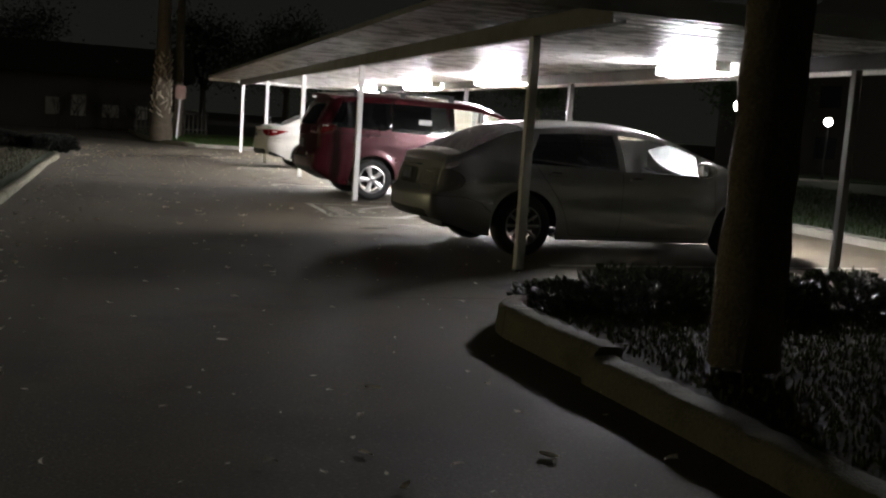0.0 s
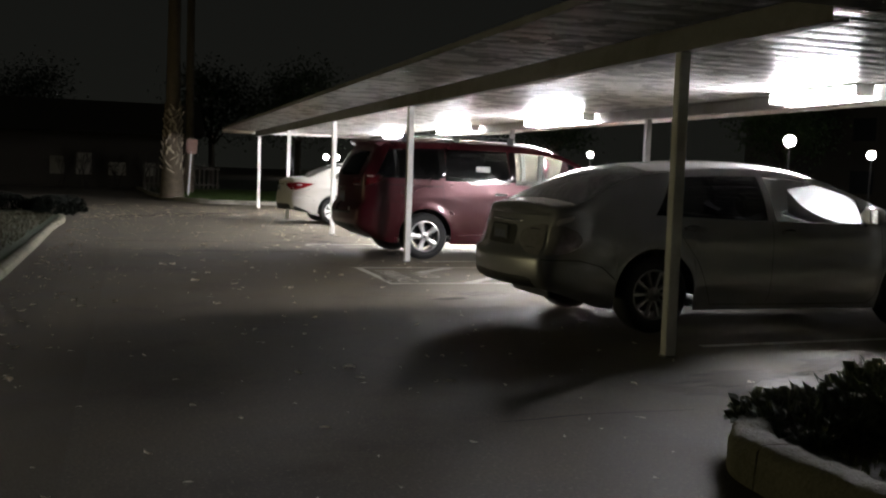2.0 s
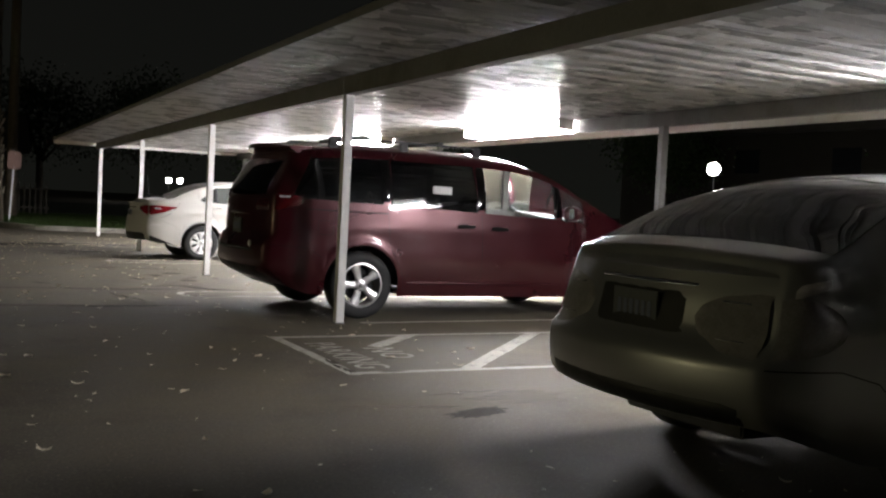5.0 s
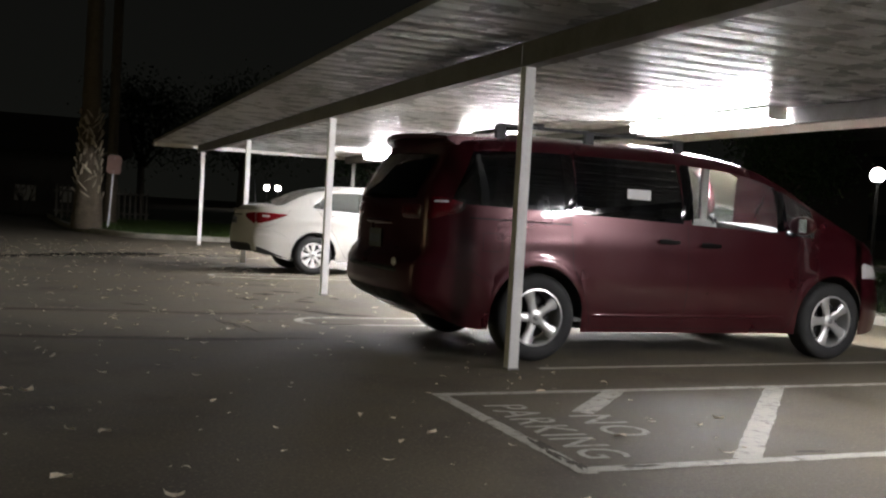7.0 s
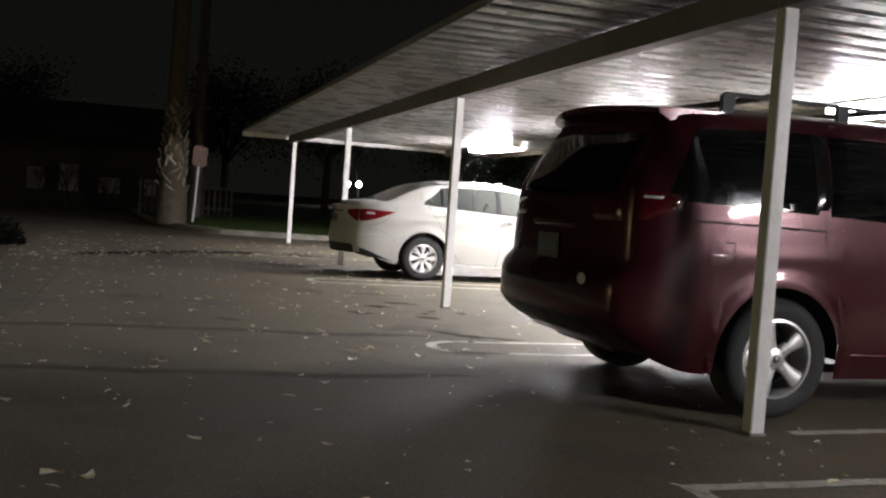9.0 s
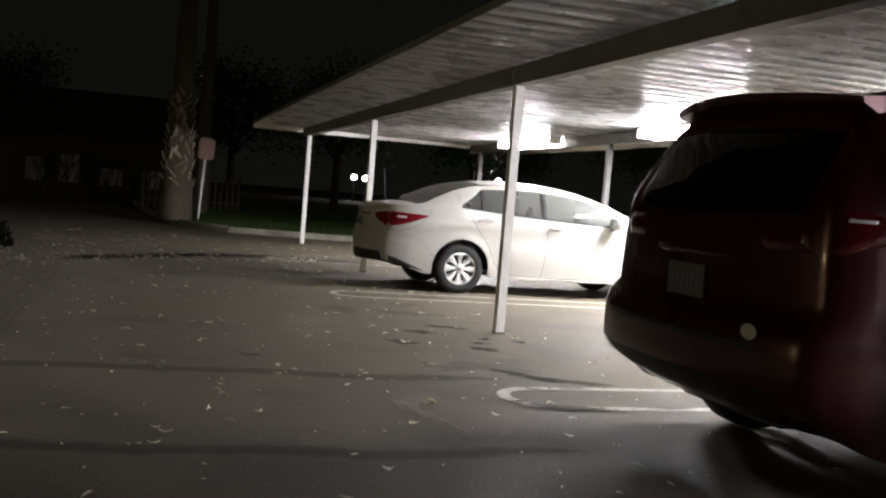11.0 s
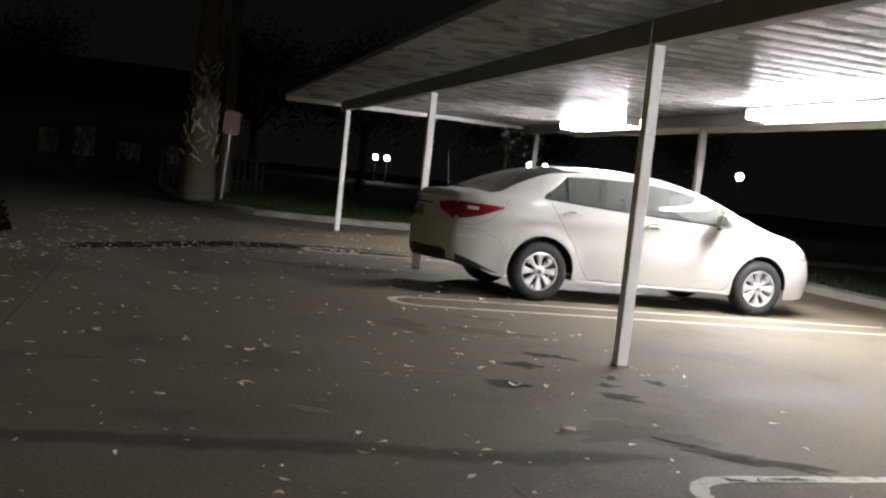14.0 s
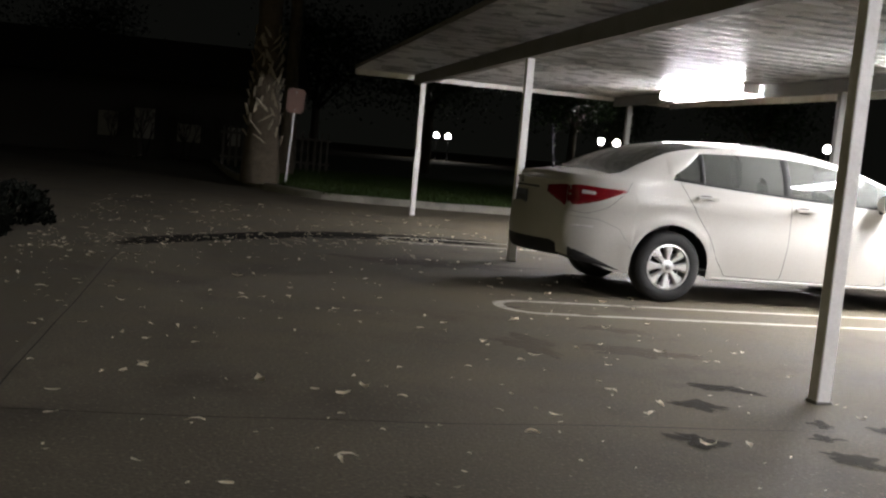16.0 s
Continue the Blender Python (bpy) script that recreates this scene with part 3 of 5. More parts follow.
def painted_word(word, x, y, size, label, squeeze=0.86):
    cu = bpy.data.curves.new("painted_word", "FONT")
    cu.body, cu.size, cu.align_x = word, size, "CENTER"
    cu.offset, cu.extrude, cu.resolution_u, cu.space_character = 0.001, 0.0002, 3, 1.08
    tmp = new("painted_word", cu)
    me = bpy.data.meshes.new_from_object(tmp.evaluated_get(bpy.context.evaluated_depsgraph_get()))
    bpy.data.objects.remove(tmp)
    me.materials.clear()
    me.materials.append(PAINT_LINE)
    ob = new("painted_word", me)
    ob.matrix_basis = pose(x, y, 0.006, 0, 0, -90) @ Matrix.Diagonal((squeeze, 1.0, 1, 1))
    return tagged(ob, label, "road marking", "painted words", "structure")


painted_word("NO", 3.3, 16.62, 0.4, "the word NO in worn white road paint")
painted_word("PARKING", 2.9, 16.57, 0.38, "the word PARKING in worn white road paint", 0.77)


# ---- fallen leaves ----
def fallen_leaves(n, seed):
    rnd = random.Random(seed)
    vs, fs = [], []
    for _ in range(n):
        u = rnd.random()
        if u < 0.55:
            x, y = -1.2 + 5.4 * rnd.random() ** 1.45, rnd.uniform(16.0, 36.0)
        elif u < 0.72:
            x = rnd.uniform(-1.1, 3.2)
            y = 30.0 + 0.6 * x + rnd.gauss(0, 0.6)
        elif u < 0.84:
            x, y = -1.3 + abs(rnd.gauss(0, 0.35)), rnd.uniform(5.0, 30.5)
        else:
            x, y = rnd.uniform(-1.2, 4.0), rnd.uniform(2.0, 16.0)
        l, w, a = 0.010 + 0.036 * rnd.random() ** 3.0, rnd.uniform(0.2, 0.6), rnd.uniform(0, 6.28)
        w *= l
        fold, bow = rnd.uniform(0.05, 0.5), 0.35 * l * rnd.uniform(-1, 1)
        curl, twist = 0.35 * l * rnd.uniform(-1, 1), 0.5 * w * rnd.uniform(-1, 1)
        c, s = math.cos(a), math.sin(a)
        i = len(vs)
        for t in (-1, -0.4, 0.4, 1):
            ww = w * (1 - 0.8 * t * t) * (1 + 0.3 * math.sin(9 * t + a))
            for side in (-1, 0, 1):
                px, py = l * t, ww * side + bow * t * t
                pz = 0.006 + (curl * t * t if curl > 0 else curl * (t * t - 1)) + (fold * w if side else 0) + twist * t * side + abs(twist)
                vs.append((x + px * c - py * s, y + px * s + py * c, pz))
        for r in range(3):
            for q in range(2):
                j = i + 3 * r + q
                fs.append((j, j + 1, j + 4, j + 3))
    return tagged(raw_part("fallen_leaves", vs, fs, DRYLEAF, smooth=True), "small dry curled leaves strewn over the asphalt", "fallen leaves", kind="stuff")


fallen_leaves(2100, 31)


# ---- carport ----
POSTS_Y = (11.1, 18.5, 24.14, 30.09, 36.19)
POST_X, BACK_X = 3.69, 7.4
ROOF_Y0, ROOF_Y1, ROOF_X0, ROOF_X1 = 9.4, 36.75, 2.6, 8.5


def roof_z(x):
    return 2.47 - 0.006 * (x - 2.6)


carport = thing("carport", "long white steel carport with a ribbed sheet roof on slim posts", "carport")


def post(x, y, top, mat):
    bm = bmesh.new()
    box(bm, (-0.042, -0.042, 0.0), (0.042, 0.042, top), 0.005)
    o = part("post", bm, mat, carport, "slim square painted steel post")
    o.location = (x, y, 0)
    bm = bmesh.new()
    box(bm, (-0.05, -0.05, 0), (0.05, 0.05, 0.014), 0.002)
    p = part("base_plate", bm, BEAM, o, "grimy grey base plate")
    return o


for yy in POSTS_Y:
    post(POST_X, yy, 2.25, STEEL_WHITE)
# rear posts get the darker beam paint, which stands in for dimmer light there
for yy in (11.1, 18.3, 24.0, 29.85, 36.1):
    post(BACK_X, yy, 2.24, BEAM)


def channel(x, y0, y1, z0, z1, depth):
    """A C-shaped steel channel along y."""
    bm = bmesh.new()
    prof = ((0, z0), (depth, z0), (depth, z0 + 0.03), (depth - 0.006, z0 + 0.03), (depth - 0.006, z0 + 0.006), (0.006, z0 + 0.006),
            (0.006, z1 - 0.006), (depth - 0.006, z1 - 0.006), (depth - 0.006, z1 - 0.03), (depth, z1 - 0.03), (depth, z1), (0, z1))
    ends = [[bm.verts.new((x + px, yy, pz)) for px, pz in prof] for yy in (y0, y1)]
    n = len(prof)
    for k in range(n):
        bm.faces.new((ends[0][k], ends[0][(k + 1) % n], ends[1][(k + 1) % n], ends[1][k]))
    bm.faces.new(ends[0])
    bm.faces.new(ends[1])
    return bm


for k, (a, b) in enumerate(zip((ROOF_Y0,) + POSTS_Y[1:-1], POSTS_Y[1:-1] + (ROOF_Y1,))):
    part("front_beam", channel(POST_X - 0.06, a + 0.004, b - 0.004, 2.245, roof_z(POST_X) - 0.045, 0.12), BEAM, carport, "grey weathered steel channel beam")
    part("back_beam", channel(BACK_X - 0.05, a + 0.004, b - 0.004, 2.235, roof_z(BACK_X) - 0.045, 0.1), BEAM, carport, "grey weathered steel channel beam")

# ribbed roof sheets, ribs running from front to back
PITCH, RIB = 0.305, 0.038


def roof_sheet(y0, n):
    bm = bmesh.new()
    prof = []
    for k in range(n):
        b = y0 + k * PITCH
        for dy, dz in ((0.0, 0), (0.09, 0), (0.115, RIB), (0.165, RIB), (0.19, 0), (0.225, 0), (0.232, 0.012), (0.248, 0.012), (0.255, 0)):
            prof.append((b + dy, dz))
    prof.append((y0 + n * PITCH, 0))
    xs = (ROOF_X0, 4.6, 6.6, ROOF_X1)
    rows = [[bm.verts.new((x, y, roof_z(x) - 0.04 + dz)) for y, dz in prof] for x in xs]
    for a, b in zip(rows, rows[1:]):
        for k in range(len(prof) - 1):
            bm.faces.new((a[k], a[k + 1], b[k + 1], b[k]))
    bmesh.ops.solidify(bm, geom=bm.faces[:], thickness=0.002)
    return part("roof_sheet", bm, DECK, carport)


y = ROOF_Y0
while y < ROOF_Y1 - 0.5:
    roof_sheet(y, 3)
    y += 3 * PITCH
ROOF_END = y
for yy in (ROOF_Y0 - 0.012, ROOF_END + 0.004):
    bm = bmesh.new()
    box(bm, (ROOF_X0, yy, 2.33), (ROOF_X1, yy + 0.008, 2.5), 0.002)
    part("fascia", bm, STEEL_WHITE, carport, "white sheet-metal end fascia")
bm = bmesh.new()
box(bm, (ROOF_X1 + 0.004, ROOF_Y0, 2.3), (ROOF_X1 + 0.012, ROOF_END, 2.5), 0.002)
part("fascia", bm, STEEL_WHITE, carport, "white sheet-metal rear fascia")
bm = bmesh.new()
box(bm, (ROOF_X0 - 0.012, ROOF_Y0, roof_z(ROOF_X0) - 0.052), (ROOF_X0 - 0.004, ROOF_END, roof_z(ROOF_X0) + 0.004), 0.001)
part("edge_trim", bm, BEAM, carport, "thin folded roof edge trim")


# ---- strip lamps on the back beam ----
def strip_lamp(length):
    root = thing("strip_lamp", "long lit white fluorescent strip lamp under the carport roof", "strip lamp", "carport strip lamps")
    bm = bmesh.new()
    box(bm, (-0.145, -length / 2, 0.038), (0.085, length / 2, 0.066), 0.006)
    part("housing", bm, STEEL_WHITE, root, "white enamelled metal housing")
    n, vs, fs = 14, [], []
    for yy in (-length / 2 + 0.03, length / 2 - 0.03):
        for k in range(n + 1):
            a = math.pi * k / n
            vs.append((-0.02 - 0.115 * math.cos(a), yy, 0.037 - 0.1 * math.sin(a) ** 0.7))
    for k in range(n):
        fs.append((k, k + 1, n + 2 + k, n + 1 + k))
    fs.append(tuple(range(n + 1)))
    fs.append(tuple(range(2 * n + 1, n, -1)))
    raw_part("diffuser", vs, fs, DIFFUSER, root, "glowing wrap-round diffuser", smooth=True, flat_edges=50)
    for s in (-1, 1):
        bm = bmesh.new()
        box(bm, (-0.15, s * (length / 2 - 0.012) - 0.014, -0.07), (0.09, s * (length / 2 - 0.012) + 0.014, 0.067), 0.006)
        part("end_cap", bm, STEEL_WHITE, root, "white end cap")
    return root


lamp_a = strip_lamp(2.6)
lamp_a.matrix_basis = pose(BACK_X - 0.16, 21.3, 2.332)
copy_thing(lamp_a, pose(BACK_X - 0.16, 27.1, 2.332))
copy_thing(lamp_a, pose(BACK_X - 0.16, 32.9, 2.332))
lamp_b = strip_lamp(1.5)
lamp_b.matrix_basis = pose(BACK_X - 0.16, 14.1, 2.332)
lamp_b["label"] = "short lit white fluorescent strip lamp under the carport roof"


# ---- cars ----
def s_crown(s):
    return s.get("crown", 0.055)


class Shell:
    """The outer surface of a car: x forward from the rear axle, y to its left, z up."""

    def __init__(self, s):
        self.s = s
        self.x0, self.x1 = -s["rear"], s["base"] + s["front"]

    def belt(self, x):
        return lerp_table(self.s["belt"], x)

    def top(self, x):
        return max(lerp_table(self.s["top"], x), self.belt(x) + 0.012)

    def plan(self, x):
        return self.s["half"] * lerp_table(self.s["plan"], x)

    def low(self, x):
        s = self.s
        z = lerp_table(s["sill"], x)
        for a in (0.0, s["base"]):
            d = abs(x - a)
            if d < s["arch"]:
                z = max(z, s["radius"] + math.sqrt(s["arch"] ** 2 - d * d))
        return z

    def side(self, x, z):
        s, b = self.s, self.belt(x)
        t = z / b
        w = 1 - 0.30 * max(0, 0.62 - t) ** 2 - 0.16 * max(0, t - 0.66) ** 1.6
        crease = s["crease"] + 0.03 * x
        w += s.get("fold", 1.0) * (0.012 * math.exp(-((z - crease) / 0.035) ** 2) - 0.014 * math.exp(-((z - crease + 0.17) / 0.11) ** 2))
        for a in (0.0, s["base"]):
            r = math.hypot(x - a, z - s["radius"])
            w += 0.02 * math.exp(-((r - s["arch"] - 0.02) / 0.05) ** 2)
        return self.plan(x) * w

    def rim_point(self, x):
        """Half-width and height of the roof's (or hood's) edge."""
        b, t = self.belt(x), self.top(x)
        h = t - b
        ws = self.side(x, b)
        crown = min(0.6 * h, 0.02 + s_crown(self.s) * min(1, h / 0.4))
        return ws - 0.012 - self.s["tumble"] * h, t - crown

    def cabin(self, x, f):
        b = self.belt(x)
        ws = self.side(x, b)
        wt, zt = self.rim_point(x)
        bow = 0.035 * math.sin(math.pi * f) * min(1, (self.top(x) - b) / 0.4)
        return ws + (wt - ws) * f + bow, b + (zt - b) * f

    def over(self, x, v):
        wt, zt = self.rim_point(x)
        c = (1 - abs(v) ** 2.4)
        return wt * v, zt + (self.top(x) - zt) * c

    def shift(self, x, z):
        s = self.s
        d = 0.0
        if x < self.x0 + 0.6:
            d += lerp_table(s["tail"], z) * (1 - (x - self.x0) / 0.6) ** 2
        if x > self.x1 - 0.6:
            d -= lerp_table(s["nose"], z) * (1 - (self.x1 - x) / 0.6) ** 2
        return d

    def lean(self, x):
        return lerp_table(self.s["lean"], x) if "lean" in self.s else 0.0

    def side_point(self, x, z, out=0.0):
        b = self.belt(x)
        if z <= b:
            w = self.side(x, z)
        else:
            wt, zt = self.rim_point(x)
            w = self.cabin(x, min(1, (z - b) / max(0.001, zt - b)))[0]
        return x + self.shift(x, z), w + out, z

    def end_point(self, v, z, rear=True, out=0.0):
        x = self.x0 if rear else self.x1
        b = self.belt(x)
        w = self.side(x, min(z, b))
        bulge = self.s["bulge"] * (1 - v * v)
        return x + self.shift(x, z) + (-bulge - out if rear else bulge + out), w * v, z


def ordered(vals):
    out = []
    for v in sorted(vals):
        if not out or v - out[-1] > 0.004:
            out.append(v)
    return out


LOW, CAB, TOP = 14, 7, 8


def backlight_from(span):
    return -0.7 if span is None else span[0]


def car_body(sh, paint, root, glass, windows, windscreen, backlight, roof_glass_v=0.94):
    s = sh.s
    xs = [sh.x0 + (sh.x1 - sh.x0) * k / 70 for k in range(71)]
    xs += [sh.x0 + d for d in (0.006, 0.015, 0.03, 0.05, 0.09)] + [sh.x1 - d for d in (0.015, 0.035)]
    for a in (0.0, s["base"]):
        xs += [a + s["arch"] * math.cos(math.pi * k / 16) for k in range(17)]
    fixed = [v for w in windows for v in w[:2]] + list(windscreen) + list(backlight or ())
    xs = [x for x in xs if all(abs(x - f) > 0.02 for f in fixed)] + fixed
    xs = ordered(xs)
    def section(x):
        pts = []
        zl, b = sh.low(x), sh.belt(x)
        for k in range(LOW):
            z = zl + (b - zl) * k / LOW
            pts.append((x + sh.shift(x, z), sh.side(x, z), z))
        for k in range(CAB + 1):
            f = k / CAB
            xx = x + sh.lean(x) * f * max(0.0, sh.top(x) - b)
            y, z = sh.cabin(xx, f)
            pts.append((xx + sh.shift(x, z), y, z))
        for k in range(1, TOP + 1):
            y, z = sh.over(x, 1 - k / TOP)
            pts.append((x + sh.shift(x, z), y, z))
        return pts
    rows = [section(x) for x in xs]
    n = len(rows[0])
    holes = {}
    for i in range(len(xs) - 1):
        m = (xs[i] + xs[i + 1]) / 2
        for w in windows:
            if w[0] <= m <= w[1]:
                for j in range(LOW, LOW + CAB - 1 if w[2] else LOW + CAB):
                    holes[i, j] = w
        for nm, (a, b) in (("windscreen", windscreen), ("rear_window", backlight or (99, 99))):
            if a <= m <= b:
                for j in range(LOW + CAB + 0, LOW + CAB + TOP):
                    holes[i, j] = nm
    vs, fs, pane_faces = [], [], {}
    for row in rows:
        vs += row
    off = len(vs)
    vs += [(x, -y, z) for x, y, z in vs]
    for i in range(len(xs) - 1):
        for j in range(n - 1):
            q = (i * n + j, (i + 1) * n + j, (i + 1) * n + j + 1, i * n + j + 1)
            q2 = tuple(off + v for v in reversed(q))
            if (i, j) in holes:
                h = holes[i, j]
                if isinstance(h, str):
                    pane_faces.setdefault((h, 0), []).extend((q, q2))
                else:
                    pane_faces.setdefault(("side_window", 1, h), []).append(q)
                    pane_faces.setdefault(("side_window", -1, h), []).append(q2)
            else:
                fs += [q, q2]
    # closed ends
    for i, rear in ((0, True), (len(xs) - 1, False)):
        m = 10
        grid = []
        for j in range(n):
            x, y, z = rows[i][j]
            line = []
            for k in range(m + 1):
                v = 1 - 2 * k / m
                bul = s["bulge"] * (1 - v * v) * (1 if y > 0.02 else 0)
                if k == 0:
                    line.append(i * n + j)
                elif k == m:
                    line.append(off + i * n + j)
                else:
                    vs.append((x + (-bul if rear else bul), y * v, z))
                    line.append(len(vs) - 1)
            grid.append(line)
        for j in range(LOW):
            for k in range(m):
                q = (grid[j][k], grid[j + 1][k], grid[j + 1][k + 1], grid[j][k + 1])
                fs.append(q if rear else q[::-1])
        # lid between the bulged edge and the top rows
        top_i = [i * n + j for j in range(LOW, n)] + [off + i * n + j for j in range(n - 2, LOW - 1, -1)]
        loop = top_i + grid[LOW][1:-1][::-1]
        fs.append(tuple(loop) if not rear else tuple(loop[::-1]))
    def mesh_part(name, faces, mat, parent, label="", push=0.0):
        used = {}
        out_v = []
        out_f = []
        for f in faces:
            t = []
            for v in f:
                if v not in used:
                    used[v] = len(out_v)
                    x, y, z = vs[v]
                    out_v.append((x, y - push * (1 if y > 0.05 else -1 if y < -0.05 else 0), z - push * (0.5 if abs(y) < 0.6 else 0)))
                t.append(used[v])
            out_f.append(tuple(t))
        bm = bmesh.new()
        bv = [bm.verts.new(v) for v in out_v]
        for f in out_f:
            try:
                bm.faces.new([bv[k] for k in f])
            except ValueError:
                pass
        bmesh.ops.remove_doubles(bm, verts=bm.verts, dist=0.0005)
        return part(name, bm, mat, parent, label, smooth=True, flat_edges=52)
    body = mesh_part("body", fs, paint, root, s["paint_label"])
    inner = []
    for i in range(len(xs) - 1):
        m = (xs[i] + xs[i + 1]) / 2
        if backlight_from(backlight) < m < s["base"] - 0.42:
            for j in range(3, n - 1):
                if (i, j) not in holes and not (abs(m) < s["arch"] and j < LOW // 2):
                    q = (i * n + j, (i + 1) * n + j, (i + 1) * n + j + 1, i * n + j + 1)
                    inner += [q, tuple(off + v for v in reversed(q))]
    mesh_part("interior_lining", inner, LINING, root, "grey cabin lining", push=0.03)
    for key, faces in pane_faces.items():
        g = glass.get(key[0] if len(key) == 2 else key[2][3], CLEAR_GLASS)
        p = mesh_part(key[0], faces, g, root, push=0.006)
        p.visible_shadow = False
    # wheel wells and floor
    for a in (0.0, s["base"]):
        for sg in (1, -1):
            bm = bmesh.new()
            rr = s["arch"]
            o, q = [], []
            for k in range(17):
                th = math.pi * k / 16
                x, z = a + rr * math.cos(th), s["radius"] + rr * math.sin(th)
                z = max(z, sh.low(x))
                o.append(bm.verts.new((x, sg * (sh.side(x, z) - 0.004), z)))
                q.append(bm.verts.new((x, sg * 0.42, z)))
            for k in range(16):
                bm.faces.new((o[k], o[k + 1], q[k + 1], q[k]))
            bm.faces.new(q)
            part("wheel_well", bm, BLACK_PLASTIC, root, "black plastic wheel-well lining", smooth=True, flat_edges=40)
    bm = bmesh.new()
    zf = lerp_table(s["sill"], s["base"] / 2) + 0.02
    w = s["half"] * 0.86
    box(bm, (s["arch"], -w, zf), (s["base"] - s["arch"], w, zf + 0.05), 0.01)
    box(bm, (sh.x0 + 0.28, -0.4, zf + 0.03), (s["arch"], 0.4, zf + 0.16), 0.01)
    box(bm, (s["base"] - s["arch"], -0.4, zf + 0.03), (sh.x1 - 0.25, 0.4, zf + 0.12), 0.01)
    part("underbody", bm, BLACK_PLASTIC, root, "black underbody")
    return body


def side_panel(sh, name, xa, xb, lo, hi, mat, parent, sg, out=0.004, label="", nx=10, nz=5, joined=False):
    """A panel that lies on the car's side between the curves lo(x) and hi(x)."""
    vs, fs = [], []
    for i in range(nx + 1):
        x = xa + (xb - xa) * i / nx
        for j in range(nz + 1):
            z = lo(x) + (hi(x) - lo(x)) * j / nz
            edge = 0 if (0 < i or joined) and i < nx and 0 < j < nz else 1
            px, py, pz = sh.side_point(x, z, out - (out + 0.003) * edge)
            vs.append((px, sg * py, pz))
    for i in range(nx):
        for j in range(nz):
            a = i * (nz + 1) + j
            q = (a, a + nz + 1, a + nz + 2, a + 1)
            fs.append(q if sg < 0 else q[::-1])
    return raw_part(name, vs, fs, mat, parent, label, smooth=True)


def end_panel(sh, name, va, vb, lo, hi, mat, parent, out=0.006, label="", rear=True, nv=8, nz=5, joined=False):
    vs, fs = [], []
    for i in range(nv + 1):
        v = va + (vb - va) * i / nv
        for j in range(nz + 1):
            z = lo(v) + (hi(v) - lo(v)) * j / nz
            edge = 0 if (0 < i or joined) and i < nv and 0 < j < nz else 1
            vs.append(sh.end_point(v, z, rear, out - (out + 0.003) * edge))
    for i in range(nv):
        for j in range(nz):
            a = i * (nz + 1) + j
            fs.append((a, a + 1, a + nz + 2, a + nz + 1))
    return raw_part(name, vs, fs, mat, parent, label, smooth=True)


def seam(sh, pts, parent, sg, width=0.0045):
    """A dark shut-line on the car's side through (x, z) points."""
    dense = []
    for a, b in zip(pts, pts[1:]):
        n = max(2, int(math.hypot(b[0] - a[0], b[1] - a[1]) / 0.04))
        dense += [(a[0] + (b[0] - a[0]) * k / n, a[1] + (b[1] - a[1]) * k / n) for k in range(n)]
    dense.append(pts[-1])
    l, r = offset_line(dense, width / 2), offset_line(dense, -width / 2)
    z = 0.0042 + 0.0005 * (next(PAINT_COATS) % 5)
    vs, fs = [], []
    for p, q in zip(l, r):
        for x, z in (p, q):
            px, py, pz = sh.side_point(x, z, 0.0018)
            vs.append((px, sg * py, pz))
    for k in range(len(dense) - 1):
        fs.append((2 * k, 2 * k + 1, 2 * k + 3, 2 * k + 2))
    return raw_part("shut_line", vs, fs, GAP, parent)


